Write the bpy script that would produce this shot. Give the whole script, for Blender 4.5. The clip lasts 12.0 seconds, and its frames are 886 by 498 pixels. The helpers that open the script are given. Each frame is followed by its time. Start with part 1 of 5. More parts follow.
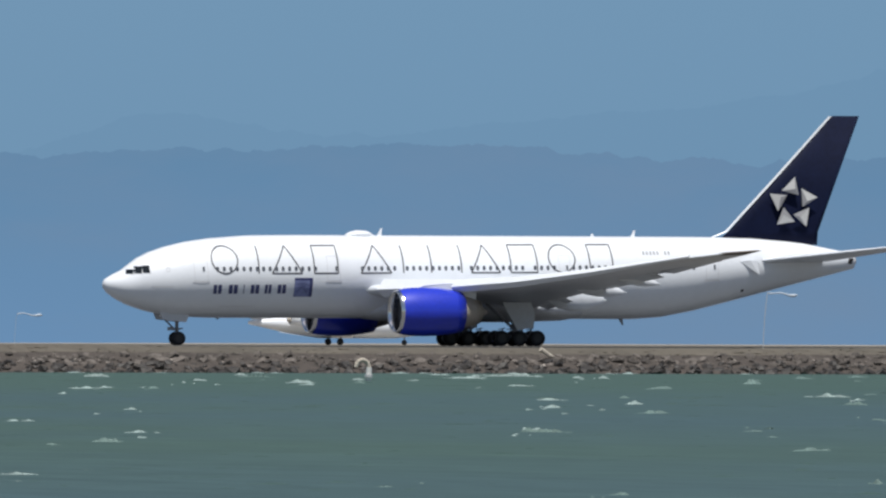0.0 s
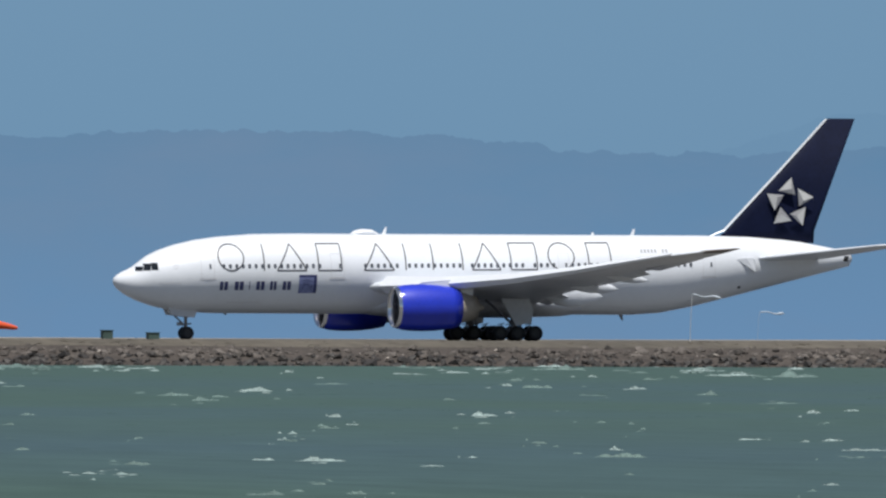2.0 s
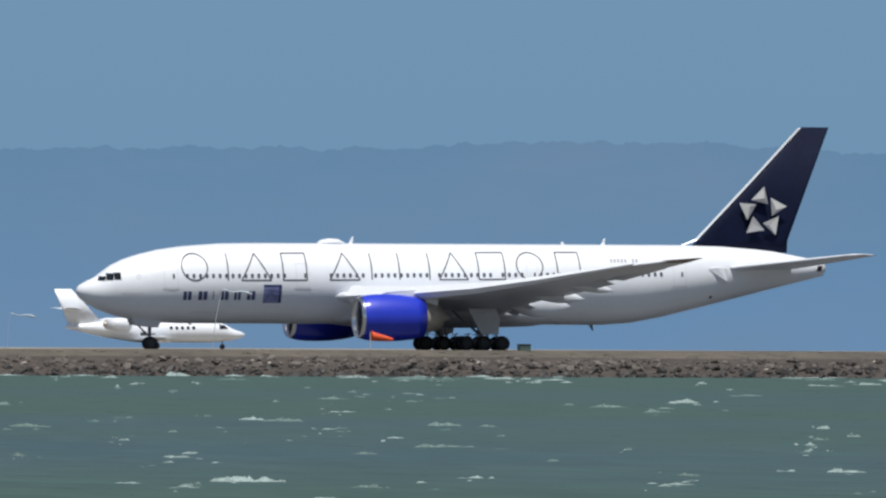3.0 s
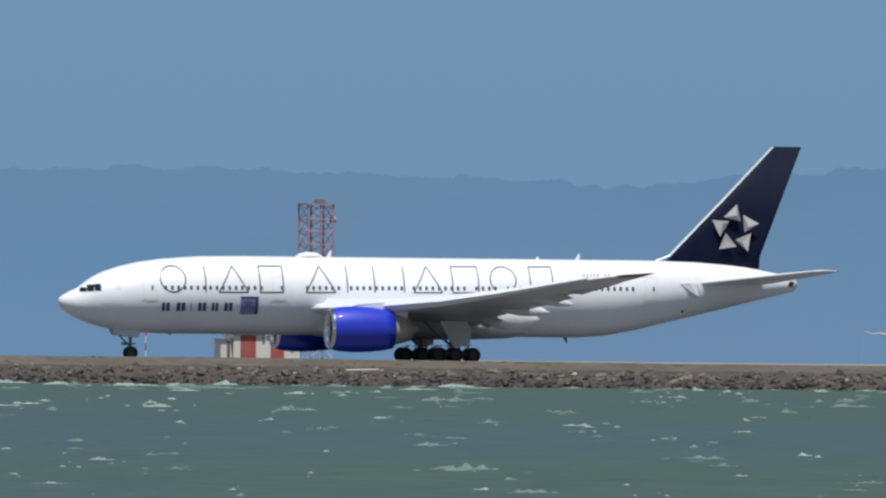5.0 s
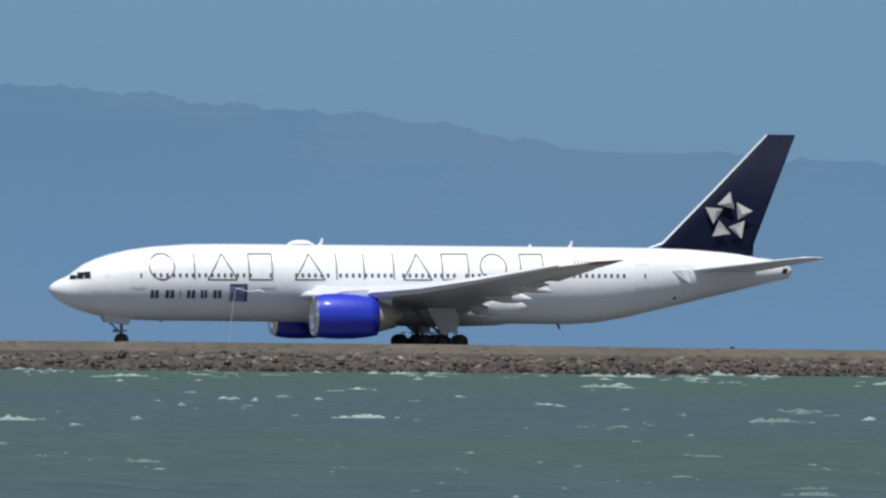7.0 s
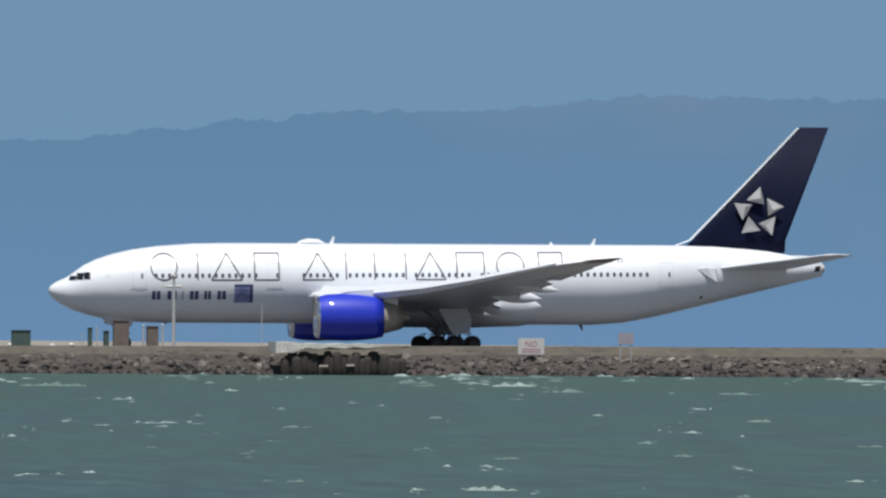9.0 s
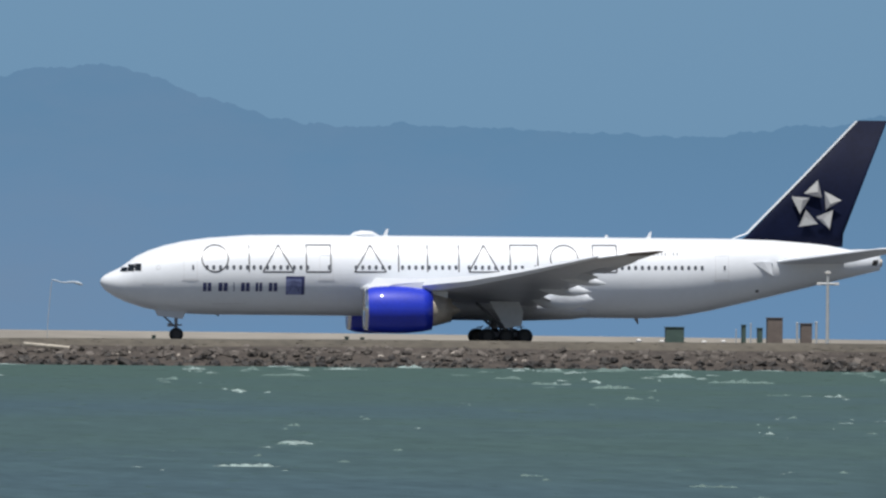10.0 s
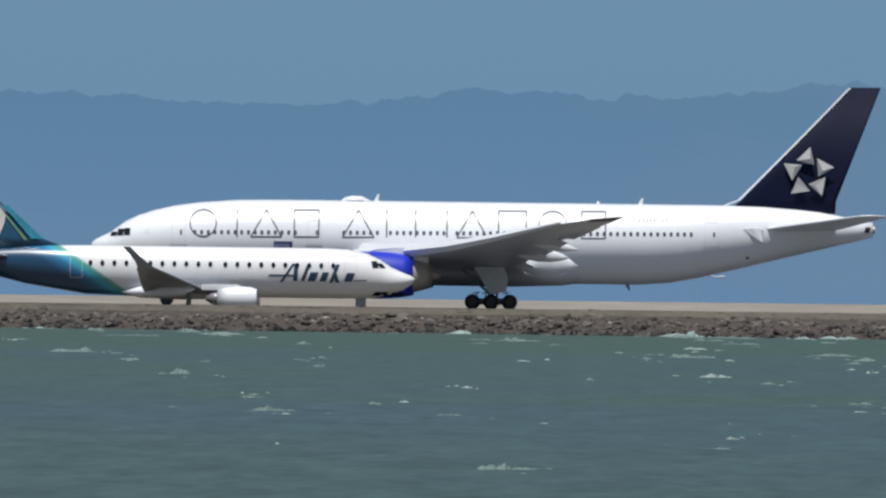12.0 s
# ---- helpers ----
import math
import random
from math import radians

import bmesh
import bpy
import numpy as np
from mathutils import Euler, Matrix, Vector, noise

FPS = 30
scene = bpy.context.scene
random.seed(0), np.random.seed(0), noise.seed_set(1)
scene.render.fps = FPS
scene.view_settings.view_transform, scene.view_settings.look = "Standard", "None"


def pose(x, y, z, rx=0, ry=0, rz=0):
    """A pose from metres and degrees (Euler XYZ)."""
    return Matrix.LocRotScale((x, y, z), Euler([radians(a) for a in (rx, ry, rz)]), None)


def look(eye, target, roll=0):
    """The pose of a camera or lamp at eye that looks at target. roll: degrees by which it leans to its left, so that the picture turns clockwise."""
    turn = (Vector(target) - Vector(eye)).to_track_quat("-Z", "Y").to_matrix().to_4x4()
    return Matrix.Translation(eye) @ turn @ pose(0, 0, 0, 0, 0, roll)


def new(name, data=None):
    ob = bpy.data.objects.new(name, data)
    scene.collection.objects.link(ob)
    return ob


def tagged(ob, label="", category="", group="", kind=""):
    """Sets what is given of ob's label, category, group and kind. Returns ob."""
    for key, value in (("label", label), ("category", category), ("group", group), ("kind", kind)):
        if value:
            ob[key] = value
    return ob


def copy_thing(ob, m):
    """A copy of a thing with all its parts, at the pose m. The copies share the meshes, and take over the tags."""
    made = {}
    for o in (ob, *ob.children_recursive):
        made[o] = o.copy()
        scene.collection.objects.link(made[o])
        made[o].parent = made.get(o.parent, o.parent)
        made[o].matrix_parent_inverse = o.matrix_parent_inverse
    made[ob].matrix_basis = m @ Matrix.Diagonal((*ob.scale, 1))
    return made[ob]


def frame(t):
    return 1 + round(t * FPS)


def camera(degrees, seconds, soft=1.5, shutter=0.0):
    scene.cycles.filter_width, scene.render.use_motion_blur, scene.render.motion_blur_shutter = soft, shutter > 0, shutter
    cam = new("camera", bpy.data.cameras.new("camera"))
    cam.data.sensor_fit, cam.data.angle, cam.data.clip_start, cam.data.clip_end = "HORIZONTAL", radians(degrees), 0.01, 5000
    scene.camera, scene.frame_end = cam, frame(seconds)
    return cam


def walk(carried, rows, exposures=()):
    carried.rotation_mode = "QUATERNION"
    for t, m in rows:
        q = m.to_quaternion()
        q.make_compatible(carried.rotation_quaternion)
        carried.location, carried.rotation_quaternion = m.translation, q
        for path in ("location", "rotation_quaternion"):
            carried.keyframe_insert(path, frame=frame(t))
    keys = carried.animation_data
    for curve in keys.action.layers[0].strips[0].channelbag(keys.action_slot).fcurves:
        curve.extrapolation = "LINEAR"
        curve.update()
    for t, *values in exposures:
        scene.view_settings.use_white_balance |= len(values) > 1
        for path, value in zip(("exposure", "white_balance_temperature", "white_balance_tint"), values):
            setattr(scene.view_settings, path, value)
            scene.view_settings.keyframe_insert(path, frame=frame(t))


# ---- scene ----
# A jet takes off along a shoreline runway, watched with a long lens from across the water.
# x runs along the runway to the viewer's right, y away from the viewer, z up from the water.
EYE_Z = 1.75
RUNWAY_Y, RUNWAY_Z = 1280.0, 1.39
END = 12.0
SEA_Z = -0.06

cam = camera(3.204, END, soft=2.4)
# seconds, eye x, eye y, pan to the right, tilt, roll
PATH = [
    (0.0, 50.7, 133.0, 20.858, 0.3349, 0.17),
    (0.1, 49.8, 131.4, 20.735, 0.3344, 0.18),
    (0.2, 48.6, 129.2, 20.611, 0.3332, 0.20),
    (0.3, 47.2, 126.4, 20.488, 0.3313, 0.22),
    (0.4, 45.8, 123.2, 20.366, 0.3290, 0.25),
    (0.5, 44.3, 120.0, 20.245, 0.3264, 0.27),
    (0.6, 42.8, 116.8, 20.124, 0.3219, 0.29),
    (0.7, 41.3, 113.5, 20.005, 0.3149, 0.30),
    (0.8, 39.9, 110.2, 19.885, 0.3072, 0.32),
    (0.9, 38.5, 107.0, 19.766, 0.3007, 0.33),
    (1.0, 37.0, 103.8, 19.647, 0.2974, 0.34),
    (1.1, 35.6, 100.5, 19.528, 0.2962, 0.32),
    (1.2, 34.3, 97.2, 19.408, 0.2953, 0.28),
    (1.3, 32.9, 94.0, 19.287, 0.2946, 0.24),
    (1.4, 31.5, 90.8, 19.164, 0.2942, 0.20),
    (1.5, 30.2, 87.5, 19.039, 0.2940, 0.19),
    (1.6, 28.9, 84.2, 18.913, 0.2955, 0.19),
    (1.7, 27.6, 81.1, 18.784, 0.2995, 0.19),
    (1.8, 26.4, 78.1, 18.654, 0.3048, 0.19),
    (1.9, 25.3, 75.5, 18.523, 0.3107, 0.19),
    (2.0, 24.4, 73.5, 18.392, 0.3161, 0.20),
    (2.1, 23.8, 72.2, 18.261, 0.3215, 0.20),
    (2.2, 23.4, 71.5, 18.130, 0.3275, 0.20),
    (2.3, 23.1, 71.2, 18.001, 0.3335, 0.20),
    (2.4, 23.0, 71.3, 17.874, 0.3388, 0.20),
    (2.5, 22.9, 71.5, 17.750, 0.3428, 0.20),
    (2.6, 22.8, 71.8, 17.628, 0.3455, 0.20),
    (2.7, 22.7, 71.9, 17.508, 0.3477, 0.20),
    (2.8, 22.6, 72.1, 17.385, 0.3496, 0.20),
    (2.9, 22.4, 72.2, 17.257, 0.3514, 0.21),
    (3.0, 22.3, 72.4, 17.122, 0.3536, 0.21),
    (3.1, 22.1, 72.5, 16.978, 0.3561, 0.22),
    (3.2, 21.9, 72.3, 16.825, 0.3590, 0.23),
    (3.3, 21.5, 71.8, 16.664, 0.3621, 0.25),
    (3.4, 20.9, 70.6, 16.497, 0.3653, 0.28),
    (3.5, 20.1, 68.8, 16.326, 0.3687, 0.30),
    (3.6, 19.2, 66.3, 16.152, 0.3722, 0.33),
    (3.7, 18.1, 63.3, 15.976, 0.3758, 0.36),
    (3.8, 17.0, 60.0, 15.799, 0.3793, 0.39),
    (3.9, 15.8, 56.5, 15.624, 0.3827, 0.42),
    (4.0, 14.6, 53.0, 15.451, 0.3860, 0.46),
    (4.1, 13.5, 49.5, 15.281, 0.3891, 0.49),
    (4.2, 12.4, 46.0, 15.118, 0.3919, 0.51),
    (4.3, 11.4, 42.5, 14.960, 0.3945, 0.54),
    (4.4, 10.3, 39.0, 14.811, 0.3967, 0.56),
    (4.5, 9.3, 35.5, 14.672, 0.3985, 0.58),
    (4.6, 8.3, 32.0, 14.543, 0.3999, 0.60),
    (4.7, 7.3, 28.5, 14.427, 0.4008, 0.61),
    (4.8, 6.4, 25.0, 14.324, 0.4010, 0.61),
    (4.9, 5.5, 21.5, 14.233, 0.3992, 0.60),
    (5.0, 4.5, 18.0, 14.138, 0.3947, 0.58),
    (5.1, 3.6, 14.5, 14.021, 0.3844, 0.55),
    (5.2, 2.7, 11.0, 13.882, 0.3674, 0.51),
    (5.3, 1.8, 7.5, 13.724, 0.3488, 0.47),
    (5.4, 1.0, 4.0, 13.550, 0.3338, 0.44),
    (5.5, 0.1, 0.5, 13.363, 0.3277, 0.42),
    (5.6, -0.7, -3.0, 13.164, 0.3278, 0.42),
    (5.7, -1.5, -6.5, 12.960, 0.3281, 0.41),
    (5.8, -2.3, -10.0, 12.753, 0.3285, 0.41),
    (5.9, -3.0, -13.4, 12.550, 0.3290, 0.41),
    (6.0, -3.6, -16.4, 12.353, 0.3296, 0.40),
    (6.1, -4.0, -18.7, 12.166, 0.3303, 0.44),
    (6.2, -4.3, -20.1, 11.990, 0.3313, 0.52),
    (6.3, -4.3, -20.4, 11.820, 0.3326, 0.61),
    (6.4, -4.1, -19.7, 11.657, 0.3342, 0.69),
    (6.5, -3.7, -18.3, 11.497, 0.3360, 0.72),
    (6.6, -3.3, -16.7, 11.338, 0.3409, 0.66),
    (6.7, -2.9, -14.9, 11.178, 0.3451, 0.59),
    (6.8, -2.6, -13.2, 11.014, 0.3457, 0.56),
    (6.9, -2.2, -11.6, 10.845, 0.3463, 0.53),
    (7.0, -1.9, -10.0, 10.671, 0.3468, 0.51),
    (7.1, -1.6, -8.4, 10.493, 0.3472, 0.48),
    (7.2, -1.2, -6.7, 10.311, 0.3476, 0.46),
    (7.3, -0.9, -4.9, 10.126, 0.3480, 0.43),
    (7.4, -0.6, -3.1, 9.937, 0.3483, 0.41),
    (7.5, -0.2, -1.3, 9.745, 0.3486, 0.39),
    (7.6, 0.1, 0.5, 9.551, 0.3489, 0.37),
    (7.7, 0.4, 2.3, 9.354, 0.3492, 0.35),
    (7.8, 0.7, 4.1, 9.155, 0.3495, 0.33),
    (7.9, 0.9, 5.9, 8.953, 0.3497, 0.32),
    (8.0, 1.2, 7.6, 8.751, 0.3499, 0.30),
    (8.1, 1.4, 9.2, 8.547, 0.3502, 0.29),
    (8.2, 1.6, 10.8, 8.342, 0.3505, 0.29),
    (8.3, 1.8, 12.4, 8.136, 0.3507, 0.28),
    (8.4, 1.9, 13.9, 7.930, 0.3510, 0.27),
    (8.5, 2.1, 15.3, 7.723, 0.3513, 0.27),
    (8.6, 2.2, 16.7, 7.517, 0.3517, 0.28),
    (8.7, 2.3, 17.9, 7.310, 0.3521, 0.28),
    (8.8, 2.4, 19.0, 7.102, 0.3525, 0.29),
    (8.9, 2.4, 19.9, 6.893, 0.3527, 0.29),
    (9.0, 2.4, 20.6, 6.681, 0.3529, 0.30),
    (9.1, 2.4, 21.1, 6.466, 0.3522, 0.30),
    (9.2, 2.4, 21.5, 6.248, 0.3505, 0.31),
    (9.3, 2.3, 21.7, 6.026, 0.3481, 0.32),
    (9.4, 2.2, 21.9, 5.798, 0.3454, 0.32),
    (9.5, 2.1, 21.9, 5.564, 0.3427, 0.34),
    (9.6, 2.0, 21.9, 5.323, 0.3399, 0.36),
    (9.7, 1.9, 21.9, 5.079, 0.3368, 0.40),
    (9.8, 1.8, 21.8, 4.835, 0.3333, 0.45),
    (9.9, 1.7, 21.7, 4.593, 0.3296, 0.49),
    (10.0, 1.7, 21.7, 4.359, 0.3257, 0.52),
    (10.1, 1.6, 21.6, 4.133, 0.3216, 0.54),
    (10.2, 1.5, 21.6, 3.913, 0.3172, 0.55),
    (10.3, 1.4, 21.7, 3.695, 0.3125, 0.56),
    (10.4, 1.3, 21.7, 3.474, 0.3074, 0.57),
    (10.5, 1.2, 21.8, 3.246, 0.3021, 0.58),
    (10.6, 1.1, 21.8, 3.009, 0.2963, 0.60),
    (10.7, 1.1, 21.9, 2.764, 0.2900, 0.62),
    (10.8, 1.0, 21.9, 2.515, 0.2833, 0.65),
    (10.9, 0.9, 21.9, 2.265, 0.2765, 0.67),
    (11.0, 0.8, 21.7, 2.018, 0.2697, 0.69),
    (11.1, 0.7, 21.5, 1.777, 0.2628, 0.70),
    (11.2, 0.6, 21.2, 1.542, 0.2558, 0.71),
    (11.3, 0.5, 20.7, 1.313, 0.2488, 0.71),
    (11.4, 0.4, 20.1, 1.090, 0.2417, 0.72),
    (11.5, 0.3, 19.5, 0.872, 0.2348, 0.72),
    (11.6, 0.2, 18.9, 0.659, 0.2270, 0.73),
    (11.7, 0.1, 18.3, 0.451, 0.2182, 0.74),
    (11.8, 0.1, 17.8, 0.245, 0.2099, 0.75),
    (11.9, 0.0, 17.4, 0.042, 0.2039, 0.75),
    (12.0, -0.0, 17.2, -0.160, 0.2015, 0.76),
]
walk(cam, [(t, pose(x, y, EYE_Z, 90 + tilt, 0, -pan) @ pose(0, 0, 0, 0, 0, roll))
           for t, x, y, pan, tilt, roll in PATH],
     exposures=[(0.0, 0.04), (1.0, 0.0), (11.4, 0.0), (12.0, -0.10)])

# ---- light ----
SUN_UP, SUN_SIDE = 72.0, -12.0  # elevation; degrees from due south towards the viewer's left
world = bpy.data.worlds.new("world")
scene.world = world
world.use_nodes = True
wn = world.node_tree
sky = wn.nodes.new("ShaderNodeTexSky")
sky.sky_type, sky.sun_disc = "NISHITA", False
sky.sun_elevation, sky.sun_rotation = radians(SUN_UP), radians(180 - SUN_SIDE)
wn.links.new(sky.outputs[0], wn.nodes["Background"].inputs[0])
wn.nodes["Background"].inputs[1].default_value = 0.060
sun_data = bpy.data.lights.new("sun", "SUN")
sun_data.energy, sun_data.angle, sun_data.color = 4.6, radians(0.53), (1.0, 0.97, 0.92)
sun = new("sun", sun_data)
su, sa = radians(SUN_UP), radians(SUN_SIDE)
sun.matrix_world = look((0, 0, 300), (-math.sin(sa) * math.cos(su) * 100, math.cos(sa) * math.cos(su) * 100, 300 - math.sin(su) * 100))


# ---- materials ----
def material(name, color, rough=0.6, metal=0.0, spread=0.0, scale=1.0, stretch=(1, 1, 1), bump=0.0, coat=0.0, island=0.0, spec=0.5, fine=6.0):
    """A paint, stone or metal with colour variation at two scales and a fine relief."""
    m = bpy.data.materials.new(name)
    m.use_nodes = True
    nt = m.node_tree
    b = nt.nodes["Principled BSDF"]
    b.inputs["Base Color"].default_value = (*color, 1)
    b.inputs["Roughness"].default_value, b.inputs["Metallic"].default_value = rough, metal
    b.inputs["Coat Weight"].default_value = coat
    b.inputs["Coat Roughness"].default_value = 0.04
    b.inputs["Specular IOR Level"].default_value = spec
    if not (spread or bump or island):
        return m
    co = nt.nodes.new("ShaderNodeTexCoord")
    mp = nt.nodes.new("ShaderNodeMapping")
    mp.inputs["Scale"].default_value = stretch
    nt.links.new(co.outputs["Object"], mp.inputs[0])
    a, c = nt.nodes.new("ShaderNodeTexNoise"), nt.nodes.new("ShaderNodeTexNoise")
    a.inputs["Scale"].default_value, a.inputs["Detail"].default_value = scale, 5
    c.inputs["Scale"].default_value, c.inputs["Detail"].default_value = scale * fine, 4
    for n in (a, c):
        nt.links.new(mp.outputs[0], n.inputs["Vector"])
    add = nt.nodes.new("ShaderNodeMath")
    add.operation = "ADD"
    nt.links.new(a.outputs["Fac"], add.inputs[0])
    nt.links.new(c.outputs["Fac"], add.inputs[1])
    value = add.outputs[0]
    if island:
        geo = nt.nodes.new("ShaderNodeNewGeometry")
        obi = nt.nodes.new("ShaderNodeObjectInfo")
        s1 = nt.nodes.new("ShaderNodeMath")
        s1.operation = "ADD"
        nt.links.new(geo.outputs["Random Per Island"], s1.inputs[0])
        nt.links.new(obi.outputs["Random"], s1.inputs[1])
        s2 = nt.nodes.new("ShaderNodeMath")
        s2.operation = "FRACT"
        nt.links.new(s1.outputs[0], s2.inputs[0])
        s3 = nt.nodes.new("ShaderNodeMath")
        s3.operation = "MULTIPLY_ADD"
        s3.inputs[1].default_value = island
        nt.links.new(s2.outputs[0], s3.inputs[0])
        nt.links.new(value, s3.inputs[2])
        value = s3.outputs[0]
    rng = nt.nodes.new("ShaderNodeMapRange")
    rng.inputs["From Min"].default_value, rng.inputs["From Max"].default_value = 0.65, 1.35 + island
    nt.links.new(value, rng.inputs[0])
    mix = nt.nodes.new("ShaderNodeMix")
    mix.data_type = "RGBA"
    lo = [max(0, x * (1 - spread)) for x in color]
    hi = [min(1, x * (1 + spread)) for x in color]
    mix.inputs["A"].default_value, mix.inputs["B"].default_value = (*lo, 1), (*hi, 1)
    nt.links.new(rng.outputs[0], mix.inputs["Factor"])
    nt.links.new(mix.outputs["Result"], b.inputs["Base Color"])
    if bump:
        bp = nt.nodes.new("ShaderNodeBump")
        bp.inputs["Strength"].default_value, bp.inputs["Distance"].default_value = bump, 0.05
        nt.links.new(c.outputs["Fac"], bp.inputs["Height"])
        nt.links.new(bp.outputs[0], b.inputs["Normal"])
    return m


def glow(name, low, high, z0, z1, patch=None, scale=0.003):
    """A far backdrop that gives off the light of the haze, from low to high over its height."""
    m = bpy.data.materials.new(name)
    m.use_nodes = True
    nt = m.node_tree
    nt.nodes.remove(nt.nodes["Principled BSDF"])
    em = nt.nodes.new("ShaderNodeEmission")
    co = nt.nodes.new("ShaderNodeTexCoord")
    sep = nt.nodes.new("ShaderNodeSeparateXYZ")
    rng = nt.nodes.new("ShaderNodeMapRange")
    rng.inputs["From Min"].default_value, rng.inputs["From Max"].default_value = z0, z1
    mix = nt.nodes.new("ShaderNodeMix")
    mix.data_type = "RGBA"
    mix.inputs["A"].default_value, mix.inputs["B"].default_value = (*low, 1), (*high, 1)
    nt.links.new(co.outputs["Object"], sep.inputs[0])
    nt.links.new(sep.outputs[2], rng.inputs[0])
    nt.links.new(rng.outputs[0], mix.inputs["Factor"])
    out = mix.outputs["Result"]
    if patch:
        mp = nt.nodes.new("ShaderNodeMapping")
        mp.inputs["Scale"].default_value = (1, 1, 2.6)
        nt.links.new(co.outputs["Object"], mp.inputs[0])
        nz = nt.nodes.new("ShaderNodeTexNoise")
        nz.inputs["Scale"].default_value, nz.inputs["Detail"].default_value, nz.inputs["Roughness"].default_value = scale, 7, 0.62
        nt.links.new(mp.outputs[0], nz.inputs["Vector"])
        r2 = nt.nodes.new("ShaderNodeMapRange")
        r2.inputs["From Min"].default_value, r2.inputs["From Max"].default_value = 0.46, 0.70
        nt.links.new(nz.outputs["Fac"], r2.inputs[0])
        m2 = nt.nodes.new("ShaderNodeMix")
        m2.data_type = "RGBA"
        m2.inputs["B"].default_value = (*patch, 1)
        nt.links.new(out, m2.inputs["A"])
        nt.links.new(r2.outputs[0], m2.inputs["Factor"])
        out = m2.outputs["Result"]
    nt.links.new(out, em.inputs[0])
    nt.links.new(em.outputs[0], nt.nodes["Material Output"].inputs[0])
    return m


M = {}
M["white"] = material("white_aircraft_paint", (0.80, 0.83, 0.875), 0.32, 0, 0.03, 0.35, (1, 1, 1), 0, 0.5)
M["grey"] = material("grey_aircraft_paint", (0.66, 0.69, 0.74), 0.4, 0, 0.08, 0.5, (1, 1, 1), 0.02, 0.2)
M["darkgrey"] = material("dark_grey_aircraft_paint", (0.27, 0.29, 0.33), 0.45, 0, 0.1, 0.5, (1, 1, 1), 0.02, 0.2)
M["belly"] = material("grey_belly_paint", (0.60, 0.62, 0.66), 0.42, 0, 0.06, 0.4, (1, 1, 1), 0.02, 0.1)
M["blue"] = material("royal_blue_paint", (0.014, 0.036, 0.52), 0.5, 0, 0.12, 0.7, (1, 1, 1), 0, 0.8, spec=0.3)
M["navy"] = material("midnight_paint", (0.005, 0.008, 0.027), 0.6, 0, 0.25, 0.5, (1, 1, 1), 0, 0.0, spec=0.08)
M["ink"] = material("title_paint", (0.06, 0.06, 0.07), 0.5, 0, 0.1, 2)
M["inkblue"] = material("navy_title_paint", (0.045, 0.055, 0.16), 0.45, 0, 0.1, 2)
M["inkpale"] = material("slate_blue_decal", (0.20, 0.23, 0.42), 0.45, 0, 0.25, 1.5)
M["seam"] = material("seam_line", (0.62, 0.63, 0.66), 0.6, 0, 0.1, 2)
M["regn"] = material("registration_paint", (0.38, 0.39, 0.42), 0.6, 0, 0.05, 2)
M["silver"] = material("silver_decal", (0.55, 0.55, 0.54), 0.45, 0, 0.1, 1.5)
M["silverdim"] = material("shaded_silver_decal", (0.30, 0.30, 0.31), 0.5, 0, 0.1, 1.5)
M["chrome"] = material("polished_lip", (0.82, 0.82, 0.84), 0.16, 1.0, 0.05, 2)
M["tip"] = material("worn_brown_wing_tip", (0.17, 0.14, 0.125), 0.5, 0.2, 0.3, 2.0)
M["titan"] = material("heat_stained_titanium", (0.46, 0.41, 0.35), 0.5, 0.35, 0.25, 2.0, (1, 1, 1), 0.1)
M["dark"] = material("dark_void", (0.012, 0.012, 0.014), 0.6, 0, 0.3, 3)
M["fan"] = material("fan_blades", (0.07, 0.07, 0.08), 0.35, 0.6, 0.3, 3)
M["glass"] = material("cabin_glass", (0.012, 0.016, 0.02), 0.08, 0, 0.2, 3, spec=0.6)
M["pane"] = material("cabin_window", (0.10, 0.11, 0.13), 0.25, 0, 0.3, 2)
M["tyre"] = material("tyre_rubber", (0.024, 0.025, 0.029), 0.8, 0, 0.3, 4, (1, 1, 1), 0.2)
M["hub"] = material("wheel_hub", (0.05, 0.05, 0.055), 0.4, 0.6, 0.2, 4)
M["strut"] = material("gear_strut", (0.22, 0.225, 0.25), 0.4, 0.3, 0.2, 4)
M["timber"] = material("wet_timber", (0.034, 0.029, 0.026), 0.8, 0, 0.4, 3, (1, 1, 0.3), 0.5)
M["driftwood"] = material("bleached_driftwood", (0.50, 0.45, 0.38), 0.85, 0, 0.25, 3, (0.2, 1, 1), 0.4)
M["red"] = material("warning_red_paint", (0.45, 0.055, 0.045), 0.55, 0, 0.15, 1.2)
# White of the pole heads, with blue haze put into the colour.
M["hazewhite"] = material("haze_tinted_white_paint", (0.50, 0.57, 0.64), 0.6, 0, 0.1, 2)
# Hut red, lightened to carry the haze in its paint.
M["hutred"] = material("hazy_hut_red_paint", (0.40, 0.105, 0.09), 0.7, 0, 0.2, 1.2)
M["orange"] = material("orange_cloth", (0.75, 0.10, 0.03), 0.8, 0, 0.2, 2)
# Tower paints: distance haze is mixed into this red and white.
M["towerred"] = material("haze_paled_red", (0.38, 0.27, 0.325), 0.7, 0, 0.2, 1.0)
M["towerwhite"] = material("haze_paled_white", (0.42, 0.47, 0.55), 0.7, 0, 0.15, 1.0)
M["paint"] = material("white_masonry_paint", (0.72, 0.71, 0.69), 0.6, 0, 0.1, 1.0)
M["roof"] = material("roof_sheet", (0.36, 0.36, 0.37), 0.6, 0, 0.15, 1.0)
